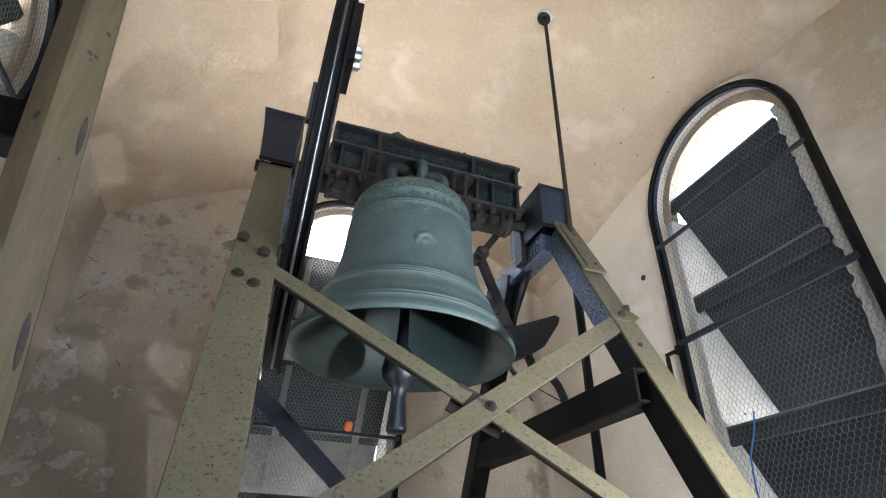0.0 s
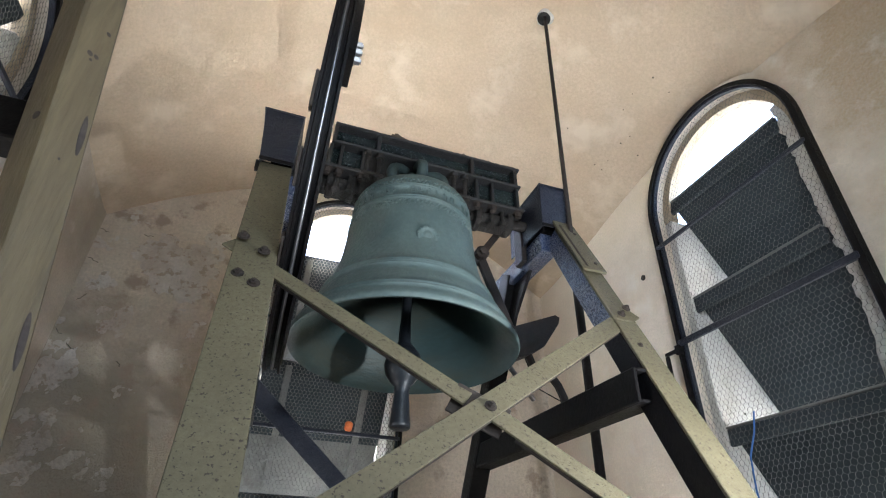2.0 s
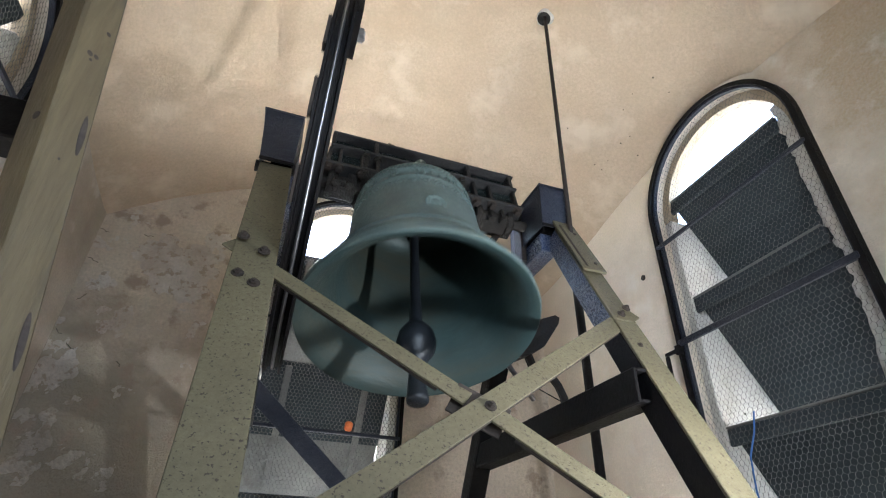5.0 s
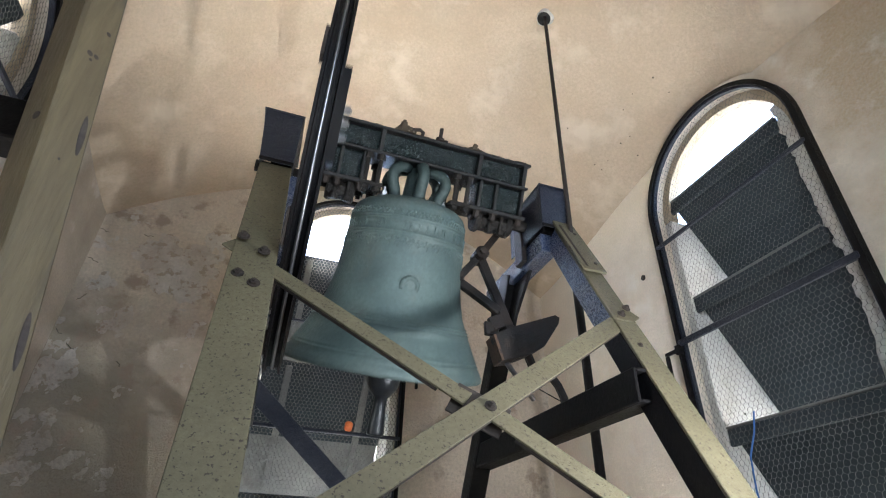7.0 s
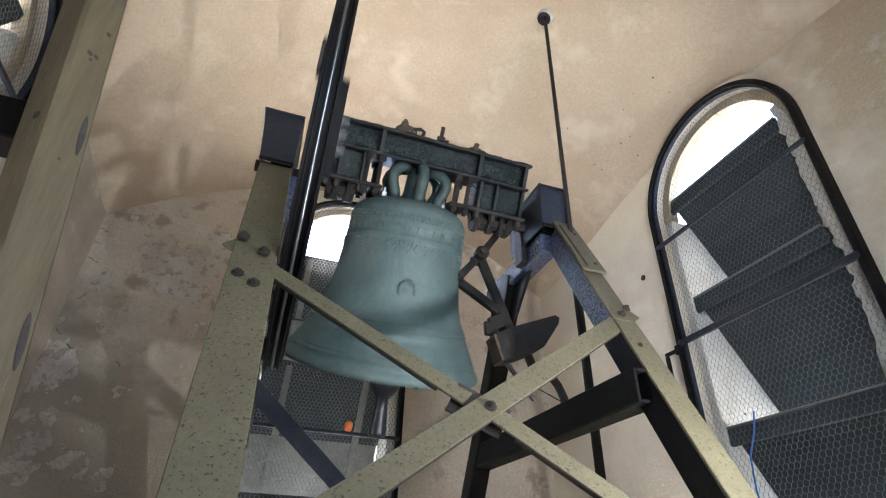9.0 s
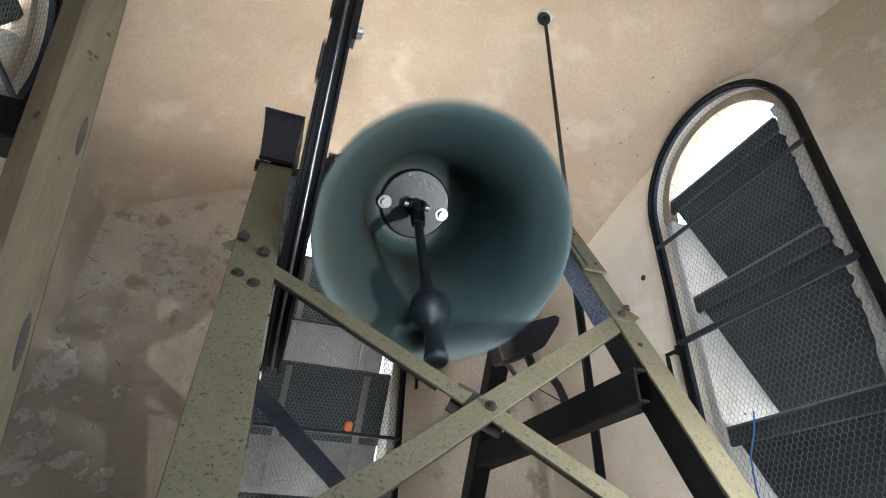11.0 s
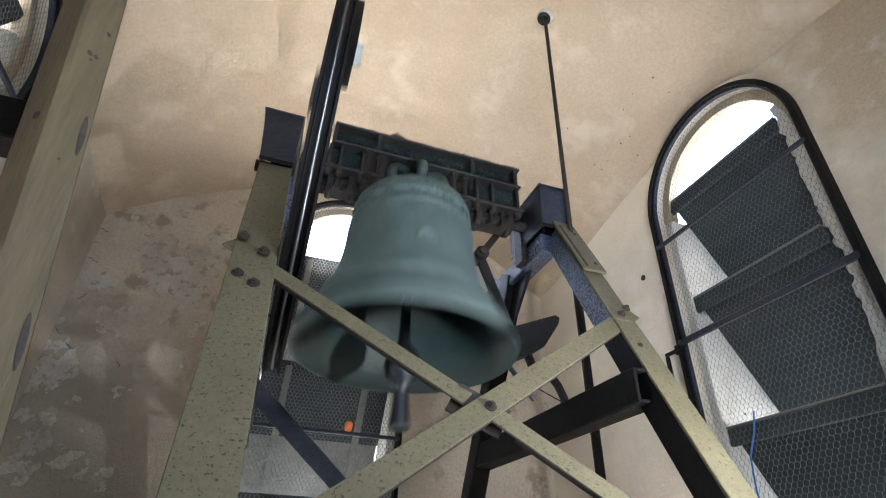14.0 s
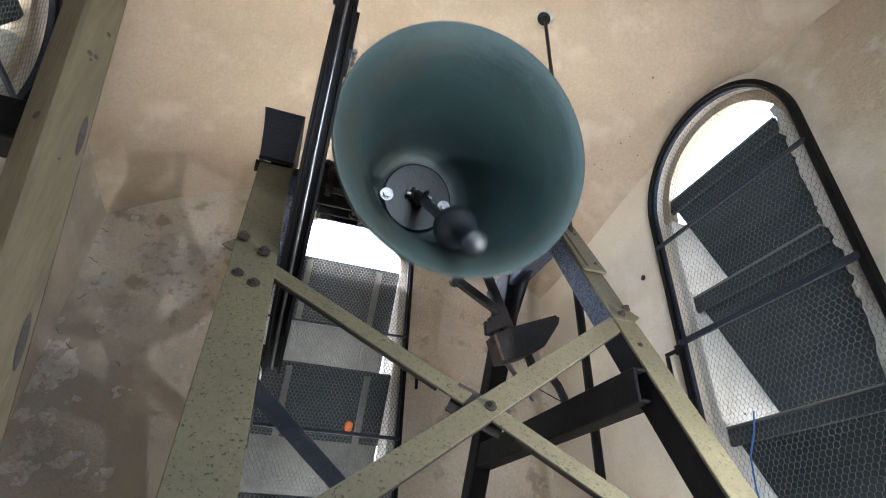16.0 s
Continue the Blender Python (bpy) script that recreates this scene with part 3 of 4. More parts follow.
def build_frame():
    f = empty("bell_stand", pose(0, 0, 0))
    tagged(f, "steel A-frame bell stand with olive painted faces and black sides", "bell frame")

    def leg(a, b, w, depth, web, footed=True):
        m, d = along(a, b, (1, 0, 0))
        bm = bmesh.new()
        add_box(bm, (-w / 2, -0.005, 0), (w / 2, 0.005, d), m, 0.002)
        part("leg_face", bm, OLIVE, f, "olive painted steel face with rust specks")
        for s in (-1, 1):
            x = s * (w / 2 - 0.005)
            bm = bmesh.new()
            add_box(bm, (x - 0.004, 0.0055, 0), (x + 0.004, depth, d), m, 0.001)
            part("leg_flange", bm, web, f, "blue-black steel flange")
        if not footed:
            return
        bm = bmesh.new()
        add_box(bm, (-0.07, -0.03, -0.012), (0.07, depth + 0.03, 0.012), Matrix.Translation(a) @ pose(0, 0, 0.012), 0.003)
        part("foot_plate", bm, BLACK, f)

    leg((-0.002, 0.29, FLOOR), (-0.127, 1.333, 2.36), 0.097, 0.065, LEGBLUE)
    leg((0.884, 0.31, FLOOR), (0.8831, 1.075, 1.9), 0.072, 0.075, BLACK)
    # upper part of the same leg, coloured blue for the sky it mirrors
    leg((0.8831, 1.0765, 1.9025), (0.882, 1.318, 2.36), 0.072, 0.075, SKYSHEEN, False)
    for x, s in ((-0.085, 1), (0.84, -1)):
        xl = -0.125 if x < 0 else x
        m, d = along((xl, 2.68, FLOOR), (xl, 1.62, 2.32), (1, 0, 0))
        bm = bmesh.new()
        add_box(bm, (-0.035, -0.005, 0), (0.035, 0.005, d), m, 0.002)
        part("far_leg", bm, BLACK, f, "black painted steel leg")
        bm = bmesh.new()
        add_box(bm, (-0.035, 0.0055, 0), (-0.027, 0.075, d), m, 0.001)
        add_box(bm, (0.027, 0.0055, 0), (0.035, 0.075, d), m, 0.001)
        part("far_leg_flange", bm, BLACK, f)
        bm = bmesh.new()
        add_box(bm, (-0.08, -0.06, 0), (0.08, 0.1, 0.014), pose(xl, 2.66, FLOOR), 0.003)
        part("foot_plate", bm, BLACK, f)
        # bearing beam on top, and the tie halfway down
        part("bearing_beam", boxed((x - 0.030, 1.36, 2.285), (x + 0.036, 1.86, 2.36)), SKYSHEEN, f, "hammered steel beam, its blue standing for reflected sky")
        part("tie_beam", boxed((x - 0.028, 0.985, 1.652), (x - 0.020, 2.05, 1.736)), BLACK, f, "black painted steel tie")
        part("tie_flange", boxed((x - 0.0195, 0.985, 1.652), (x + 0.045, 2.05, 1.660)), BLACK, f)
        part("tie_flange", boxed((x - 0.0195, 0.985, 1.728), (x + 0.045, 2.05, 1.736)), BLACK, f)
        # gusset under the beam
        bm = bmesh.new()
        tri = [(1.50, 2.284), (1.86, 2.284), (1.92, 1.98), (1.82, 1.98)]
        va = [bm.verts.new((x - 0.006, y, z)) for y, z in tri]
        vb = [bm.verts.new((x + 0.006, y, z)) for y, z in tri]
        bm.faces.new(va)
        bm.faces.new(vb[::-1])
        for i in range(4):
            j = (i + 1) % 4
            bm.faces.new((va[i], vb[i], vb[j], va[j]))
        part("gusset", bm, BLACK, f)
    # olive cap plates where the near legs meet the bearing beams
    m, d = along((0.885, 1.175, 2.105), (0.885, 1.335, 2.40), (1, 0, 0))
    part("cap_plate", boxed((-0.046, -0.0145, 0), (0.036, -0.0055, d), m, 0.002), OLIVE, f)
    # cross braces: angle irons in the near plane
    def brace(a, b, w, lift, leg_side):
        a, b = Vector(a) + NEAR_N * lift, Vector(b) + NEAR_N * lift
        m, d = along(a, b, NEAR_N.cross(b - a))
        part("brace", boxed((-w / 2, -0.003, 0), (w / 2, 0.003, d), m, 0.001), OLIVE, f, "olive painted angle iron brace")
        into = m.to_3x3().inverted() @ NEAR_N
        sgn = -1 if into.y > 0 else 1
        bm = bmesh.new()
        lo, hi = sorted((sgn * 0.0035, sgn * 0.011))
        x = leg_side * (w / 2 - 0.003)
        add_box(bm, (x - 0.003, lo, 0.06), (x + 0.003, hi, d - 0.06), m, 0.0008)
        part("brace_flange", bm, RUST, f, "rusty lower flange of the brace")
    FL = -1
    B1A = (-0.1617, 1.1149, 1.9255)
    B1B = (0.3567, 0.9244, 1.5763)
    B1C = (0.4021, 0.9117, 1.553)
    B1D = (0.7725, 0.7657, 1.2853)
    B2A = (0.9388, 1.1243, 1.9426)
    B2B = (-0.0245, 0.7562, 1.2679)
    brace(B1A, B1B, 0.040, 0.012, FL)
    brace(B1C, B1D, 0.042, 0.012, FL)
    brace(B2A, B2B, 0.049, 0.019, -FL)
    # far braces
    for a, b in (((-0.102, 1.8546, 1.8498), (0.793, 2.264, 1.20)),):
        nf = Vector((0, 0.846, 0.533))
        m, d = along(a, b, nf.cross(Vector(b) - Vector(a)))
        part("far_brace", boxed((-0.032, -0.003, 0), (0.032, 0.003, d), m, 0.001), BLUEBLACK, f, "dark blue-black flat steel brace")
    lift = NEAR_N * 0.015
    for p in ((-0.132, 1.102, 1.937), (-0.079, 1.079, 1.894)):
        bolt(f, Vector(p) + lift * 1.0, NEAR_N)
    for p in ((-0.117, 1.037, 1.817), (-0.08, 1.024, 1.794)):
        bolt(f, Vector(p) + NEAR_N * 0.005, NEAR_N, 0.009, 0.008)
    for p in ((0.898, 1.304, 2.308), (0.896, 1.210, 2.136)):
        bolt(f, Vector(p) + NEAR_N * 0.014, NEAR_N, 0.012, 0.016)
    for p in ((0.868, 1.086, 1.908), (0.90, 1.102, 1.938)):
        bolt(f, Vector(p) + NEAR_N * 0.022, NEAR_N, 0.008, 0.008)
    bolt(f, Vector((0.877, 1.033, 1.81)) + NEAR_N * 0.005, NEAR_N, 0.009, 0.006)
    bolt(f, Vector((0.3949, 0.9141, 1.5574)) + NEAR_N * 0.022, NEAR_N, 0.008, 0.009)
    # gusset bracket behind the crossing
    m, d = along(Vector(B1B), Vector(B1C), (0, 0, 1))
    part("crossing_plate", boxed((-0.03, -0.003, -0.03), (0.03, 0.003, d + 0.03), m, 0.001), RUST, f)
    m, d = along((0.862, 1.188, 2.118), (0.862, 1.318, 2.36), (1, 0, 0))
    part("packing_strip", boxed((-0.010, -0.021, 0), (0.0, -0.0055, d), m, 0.002), RUST, f)
    return f


build_frame()


def bearing_cover(x0, x1, z1, flare):
    b = empty("bearing_cover", pose((x0 + x1) / 2, 1.315, 2.361))
    tagged(b, "dark sheet steel cover box over the bell bearing", "cover box", group="bearing covers")
    w, h = (x1 - x0) / 2, z1 - 2.361
    bm = bmesh.new()
    for lo, hi in (((-w, 0, 0), (w, 0.003, h)), ((-w, 0.0035, 0), (-w + 0.003, 0.26, h)), ((w - 0.003, 0.0035, 0), (w, 0.26, h)), ((-w - 0.004, -0.005, h), (w + 0.004, 0.265, h + 0.004))):
        add_box(bm, lo, hi, None, 0.001)
    for v in bm.verts:
        if v.co.x < 0:
            v.co.x -= flare * v.co.z / h
    part("cover", bm, BLUEBLACK, b)
    bm = bmesh.new()
    add_box(bm, (-w - 0.002, -0.006, -0.001), (w + 0.002, -0.0005, 0.010), None, 0.001)
    part("lower_rim", bm, BLACK, b)
    return b


bearing_cover(-0.178, -0.078, 2.572, 0.022)
bearing_cover(0.797, 0.905, 2.548, 0.0)


def plummer(x):
    p = empty("plummer_block", pose(x, AXIS_Y, AXIS_Z))
    tagged(p, "greasy black plummer block bearing on the bell frame", "bearing", group="bell bearings")
    part("housing", lathe([(0.022, -0.03), (0.055, -0.03), (0.058, -0.02), (0.058, 0.02), (0.055, 0.03), (0.022, 0.03)], 24, pose(0, 0, 0, 0, 90, 0), True), BLACK, p)
    part("foot", boxed((-0.03, -0.095, -0.0705), (0.03, 0.095, -0.04)), BLACK, p)
    for y in (-0.075, 0.075):
        bolt(p, (0, y, -0.04), (0, 0, 1), 0.010, 0.012)


plummer(-0.118)
plummer(0.85)


# ------------------------------------------------------------ striking hammer by the frame
def hammer():
    h = empty("bell_hammer", pose(0, 0, 0))
    tagged(h, "black iron striking hammer on jointed levers beside the bell", "bell hammer")
    Y = 1.5

    def bar(a, b, w, t, name="lever", material=IRON):
        m, d = along((a[0], Y, a[1]), (b[0], Y, b[1]), (0, 1, 0))
        part(name, boxed((-t / 2, -w / 2, 0), (t / 2, w / 2, d), m, 0.003), material, h)
    bar((0.768, 2.513), (0.628, 2.295), 0.026, 0.03)
    bar((0.628, 2.295), (0.541, 2.182), 0.026, 0.024)
    bar((0.541, 2.178), (0.700, 2.085), 0.030, 0.026)
    bar((0.628, 2.300), (0.745, 2.01), 0.034, 0.022)
    bar((0.755, 2.517), (0.900, 2.42), 0.034, 0.012, "stay")
    for p, r in (((0.768, 2.513), 0.032), ((0.628, 2.297), 0.026), ((0.541, 2.182), 0.018)):
        part("pivot", rod((p[0], Y - 0.035, p[1]), (p[0], Y + 0.03, p[1]), r, 16), IRON, h)
        part("pivot_nut", rod((p[0], Y - 0.048, p[1]), (p[0], Y - 0.0355, p[1]), r * 0.55, 6), RUST, h)
    # hammer head: a blunt wedge with a worn striking face
    side = [(0.672, 1.985), (0.730, 2.018), (0.915, 2.102), (0.932, 2.095), (0.926, 2.070), (0.862, 1.975), (0.800, 1.935), (0.735, 1.905), (0.700, 1.897)]
    bm = bmesh.new()
    va = [bm.verts.new((x, Y - 0.035 if x < 0.8 else Y - 0.02, z)) for x, z in side]
    vb = [bm.verts.new((x, Y + 0.035 if x < 0.8 else Y + 0.02, z)) for x, z in side]
    bm.faces.new(va)
    bm.faces.new(vb[::-1])
    for i in range(len(side)):
        j = (i + 1) % len(side)
        bm.faces.new((va[i], vb[i], vb[j], va[j]))
    part("hammer_head", bm, IRON, h, "blue-black iron hammer head")
    bm = bmesh.new()
    q = [(0.664, 1.980), (0.672, 1.9845), (0.7005, 1.8970), (0.692, 1.894)]
    va = [bm.verts.new((x, Y - 0.034, z)) for x, z in q]
    vb = [bm.verts.new((x, Y + 0.034, z)) for x, z in q]
    bm.faces.new(va)
    bm.faces.new(vb[::-1])
    for i in range(4):
        j = (i + 1) % 4
        bm.faces.new((va[i], vb[i], vb[j], va[j]))
    part("striking_face", bm, RUST_BROWN, h, "rusty brown striking face")
    # yoke above the head
    bar((0.668, 2.03), (0.735, 2.065), 0.05, 0.02, "yoke")
    bar((0.672, 1.99), (0.668, 2.04), 0.05, 0.016, "yoke")
    # spring rod and curved arm below
    part("spring_rod", rod((0.725, Y, 1.90), (0.88, Y + 0.12, 1.83), 0.009, 10), STEEL, h)
    bm = bmesh.new()
    add_tube(bm, [Vector(p) for p in ((0.80, Y, 1.95), (0.835, Y + 0.03, 1.92), (0.86, Y + 0.08, 1.905))], 0.016, 8)
    part("knuckle", bm, IRON, h)
    bm = bmesh.new()
    add_tube(bm, [Vector(p) for p in ((0.825, 1.48, 1.905), (0.848, 1.48, 1.890), (0.876, 1.478, 1.868), (0.898, 1.475, 1.838), (0.912, 1.47, 1.80), (0.916, 1.47, 1.765))], 0.014, 8)
    part("curved_arm", bm, IRON, h, "curved black iron arm")
    part("bracket", boxed((0.79, 1.47, 2.30), (0.815, 1.53, 2.52), None, 0.003), IRON, h)
    return h


hammer()

stand = mesh_ob("conduit", rod((1.30, 1.87, FLOOR), (1.30, 1.887, 2.47), 0.020, 14), BLACK, True)
tagged(stand, "dark upright iron pipe standing near the wall", "pipe")
wire = mesh_ob("pull_wire", rod((0.87, 1.70, 1.93), (1.29, 1.868, 1.86), 0.0022, 6), BLACK)
tagged(wire, "thin dark pull wire stretched to the pipe", "wire")

# ------------------------------------------------------------ swinging bell
bell = empty("church_bell", pose(AXIS_X, AXIS_Y, AXIS_Z))
tagged(bell, "green patinated bronze bell on a dark iron headstock with wheel", "bell")


def ridge(z, r, h=0.003, w=0.005):
    return [(r, z + w), (r + h, z + w * 0.5), (r + h, z - w * 0.5), (r, z - w)]


outer = [(0.0, -0.004), (0.09, -0.008), (0.14, -0.016), (0.172, -0.030), (0.191, -0.046), (0.200, -0.062), *ridge(-0.098, 0.2045, 0.0022, 0.0028), *ridge(-0.106, 0.205, 0.0018, 0.0022),
         *ridge(-0.150, 0.2085, 0.0022, 0.0028), *ridge(-0.158, 0.209, 0.0018, 0.0022), (0.211, -0.178), (0.215, -0.22), (0.220, -0.28), (0.231, -0.34), (0.247, -0.395), (0.259, -0.42),
         *ridge(-0.428, 0.263, 0.0022, 0.003), *ridge(-0.438, 0.268, 0.003, 0.004), *ridge(-0.448, 0.273, 0.0022, 0.003), (0.287, -0.478), (0.304, -0.510), *ridge(-0.532, 0.314, 0.002, 0.003),
         *ridge(-0.543, 0.320, 0.002, 0.003), (0.333, -0.564), (0.3405, -0.578), (0.3415, -0.588), (0.338, -0.594)]
inner = [(0.338, -0.594), (0.329, -0.592), (0.306, -0.574), (0.274, -0.536), (0.246, -0.47), (0.224, -0.40), (0.206, -0.32), (0.196, -0.24), (0.189, -0.16), (0.183, -0.10),
         (0.172, -0.062), (0.13, -0.045), (0.06, -0.040), (0.0, -0.040)]
body = part("bell_body", lathe(outer, 112), BRONZE, bell, "verdigris bronze bell with raised bands", True)
part("bell_inside", lathe(inner, 112), DARK_BRONZE, body, "inside of the bell, bronze darkened for its shade", True)


def on_bell(a, z, r):
    return Matrix.Translation((r * math.sin(a), -r * math.cos(a), z)) @ Matrix.Rotation(a, 4, 'Z')


def bell_relief():
    rng = random.Random(7)
    bm = bmesh.new()
    # worn band of raised lettering, as plain bars
    for i in range(46):
        if i % 9 in (4, 7):
            continue
        m = on_bell(2 * math.pi * (i + 0.2 * rng.random()) / 46, -0.128, 0.2068)
        h = 0.0125 + 0.0015 * rng.random()
        add_box(bm, (-0.0065, -0.0032, -h), (-0.0035, 0.002, h), m)
        if rng.random() < 0.65:
            add_box(bm, (0.0035, -0.0032, -h), (0.0065, 0.002, h * rng.choice((1.0, 0.2))), m)
        for zz in rng.sample((-h, -0.0015, h - 0.003), rng.choice((1, 2))):
            add_box(bm, (-0.0035, -0.0032, zz), (0.0035, 0.002, zz + 0.003), m)
    part("inscription", bm, BRONZE, body, "worn raised band of lettering")["kind"] = "stuff"
    # scrollwork above the lettering, scalloped leaves below it
    for name, z0, r0, rows, label in (("scroll_band", -0.080, 0.2025, 2, "raised scrollwork round the shoulder"), ("frieze", -0.176, 0.2105, 3, "raised frieze of hanging leaves")):
        bm = bmesh.new()
        for k in range(rows):
            n = 96 if k < 2 else 40
            for i in range(n):
                a = 2 * math.pi * (i + 0.5 * (k % 2) + 0.25 * rng.random()) / n
                m = on_bell(a, z0 - 0.011 * k + 0.004 * rng.random(), r0 + 0.0006 * k)
                m = m @ pose(0, 0, 0, 0, rng.uniform(-50, 50), 0) @ Matrix.Diagonal((1, 1, rng.uniform(0.8, 1.5), 1))
                add_lathe(bm, [(0.0, 0.0034), (0.0032, 0.0028), (0.0058, -0.002)], 6, m @ pose(0, 0, 0, 90, 0, 0))
        part(name, bm, BRONZE, body, label)["kind"] = "stuff"
    m = on_bell(-0.03, -0.318, 0.2275) @ pose(0, 0, 0, 99, 0, 0)
    disc = lathe([(0.0, 0.001), (0.006, 0.004), (0.012, 0.0016), (0.015, 0.0005), (0.020, 0.0005), (0.0225, 0.0035), (0.028, 0.0035), (0.033, -0.004)], 32, m)
    for i in range(18):
        a = 2 * math.pi * i / 18
        add_lathe(disc, [(0.0, 0.003), (0.003, 0.002), (0.0048, -0.002)], 6, m @ pose(0.029 * math.cos(a), 0.029 * math.sin(a), 0.002))
    part("medallion", disc, BRONZE, body, "round raised medallion with beaded wreath", True)


bell_relief()

# canons: bent bronze loops that hold the bell to the headstock
for k in range(6):
    a = math.pi / 6 + k * math.pi / 3
    bm = bmesh.new()
    pts = [Vector((r * math.cos(a), r * math.sin(a), z)) for r, z in ((0.086, -0.030), (0.088, -0.004), (0.095, 0.020), (0.107, 0.042), (0.113, 0.064), (0.106, 0.086), (0.090, 0.102), (0.070, 0.112), (0.045, 0.114))]
    add_tube(bm, pts, 0.0205, 10)
    part("canon", bm, CANON, bell, "bent bronze hanging loop", True)
part("crown_post", lathe([(0.0, 0.118), (0.035, 0.118), (0.038, 0.08), (0.042, 0.02), (0.06, -0.012)], 20), CANON, bell, "", True)
for x, y in ((-0.112, -0.02), (0.106, -0.02)):
    bm = bmesh.new()
    add_rod(bm, (x, y, -0.014), (x, y, -0.006), 0.022, 16)
    add_rod(bm, (x, y, -0.006), (x, y, 0.008), 0.014, 6)
    add_rod(bm, (x, y, 0.008), (x, y, 0.024), 0.008, 10)
    part("crown_bolt", bm, STEEL, bell, "zinc-plated crown bolt with nut")

# headstock of riveted I-beam with lower end blocks
hs = part("headstock", boxed((-0.320, -0.085, 0.209), (0.404, 0.085, 0.219), None, 0.003), DUSTY, bell, "black riveted iron headstock beam")
part("lower_flange", boxed((-0.320, -0.085, 0.120), (0.404, 0.085, 0.130), None, 0.003), DUSTY, hs)
part("web", boxed((-0.316, -0.048, 0.1305), (0.398, -0.038, 0.2085), None, 0.001), HAMMERED, hs, "glossy dark green hammered web plate")
part("web", boxed((-0.316, 0.038, 0.1305), (0.398, 0.048, 0.2085), None, 0.001), HAMMERED, hs)
for x in (-0.314, -0.157, 0.205, 0.384):
    for y0, y1 in ((-0.082, -0.0485), (0.0485, 0.082)):
        part("stiffener", boxed((x - 0.007, y0, 0.1305), (x + 0.007, y1, 0.2085), None, 0.001), DUSTY, hs)
for x, z in ((-0.285, 0.19), (-0.285, 0.15), (-0.235, 0.19), (-0.235, 0.15), (-0.19, 0.17), (0.25, 0.19), (0.25, 0.15), (0.30, 0.19), (0.30, 0.15), (0.345, 0.17)):
    part("rivet", lathe([(0.0, 0.008), (0.005, 0.007), (0.009, 0.003), (0.010, 0.0)], 10, pose(x, -0.048, z, 90, 0, 0)), HAMMERED, hs, "", True)


def dust_layer():
    """Loose plaster dust and grit lying along the top of the headstock."""
    bm = bmesh.new()
    nx, ny = 120, 26
    grid = []
    for i in range(nx + 1):
        col = []
        for j in range(ny + 1):
            x, y = -0.318 + 0.72 * i / nx, -0.083 + 0.166 * j / ny
            h = 0.0035 * noise.fractal((x * 14, y * 14, 2.2), 1.0, 2.0, 5) + 0.003 * noise.noise((x * 90, y * 90, 0.4)) + 0.001
            col.append(bm.verts.new((x, y, 0.2185 + h)))
        grid.append(col)
    for i in range(nx):
        for j in range(ny):
            bm.faces.new((grid[i][j], grid[i + 1][j], grid[i + 1][j + 1], grid[i][j + 1]))
    part("dust", bm, DUST, hs, "pale brown plaster dust on the beam", True)["kind"] = "stuff"


dust_layer()
for x0, x1 in ((-0.330, -0.195), (0.215, 0.400)):
    blk = part("end_block", boxed((x0, -0.050, 0.0205), (x1, 0.050, 0.1195), None, 0.004), HAMMERED, bell, "cast end block")
    part("foot_plate", boxed((x0 - 0.030, -0.080, 0.006), (x1 + 0.012, 0.080, 0.020), None, 0.003), DUSTY, blk)
    for x in (x0 + 0.010, (x0 + x1) / 2 - 0.02, x1 - 0.010):
        part("rib", boxed((x - 0.006, -0.074, 0.0205), (x + 0.006, -0.0505, 0.1195), None, 0.002), DUSTY, blk)
        bolt(blk, (x, -0.064, 0.006), (0, 0, -1), 0.012, 0.022, RUST)
    xm = (x0 + x1) / 2
    bm = boxed((x0 + 0.02, -0.042, -0.046), (x1 - 0.02, 0.042, 0.0055), None, 0.016)
    for x in (x0 + 0.03, x1 - 0.03):
        add_lathe(bm, [(0.0, -0.012), (0.048, -0.012), (0.052, -0.004), (0.052, 0.006), (0.046, 0.012), (0.0, 0.012)], 14, pose(x, 0, -0.008, 0, 90, 0))
    for x, y in ((xm - 0.02, -0.045), (xm + 0.025, -0.045)):
        add_rod(bm, (x, y, -0.05), (x, y, 0.02), 0.008, 8)
        add_rod(bm, (x, y, -0.062), (x, y, -0.046), 0.015, 6)
    part("gudgeon_housing", bm, GREASE, blk, "greasy cast gudgeon housing")
for x0, x1 in ((-0.55, -0.20), (0.22, 0.56)):
    part("gudgeon", rod((x0, 0, 0), (x1, 0, 0), 0.020, 16), GREASE, bell, "greasy steel gudgeon pin")
# hanger bolts through the lower flange, with saddles and hexagon nuts
for x in (-0.170, 0.155):
    bm = bmesh.new()
    for y in (-0.068, 0.068):
        for dx in (-0.022, 0.022):
            add_rod(bm, (x + dx, y, -0.022), (x + dx, y, 0.1195), 0.008, 8)
            add_rod(bm, (x + dx, y, -0.012), (x + dx, y, 0.004), 0.016, 6)
            add_rod(bm, (x + dx, y, 0.100), (x + dx, y, 0.1195), 0.016, 6)
    add_box(bm, (x - 0.040, -0.084, 0.005), (x + 0.040, 0.084, 0.019), None, 0.003)
    part("strap_clamp", bm, GREASE, bell, "bolted iron strap clamp")


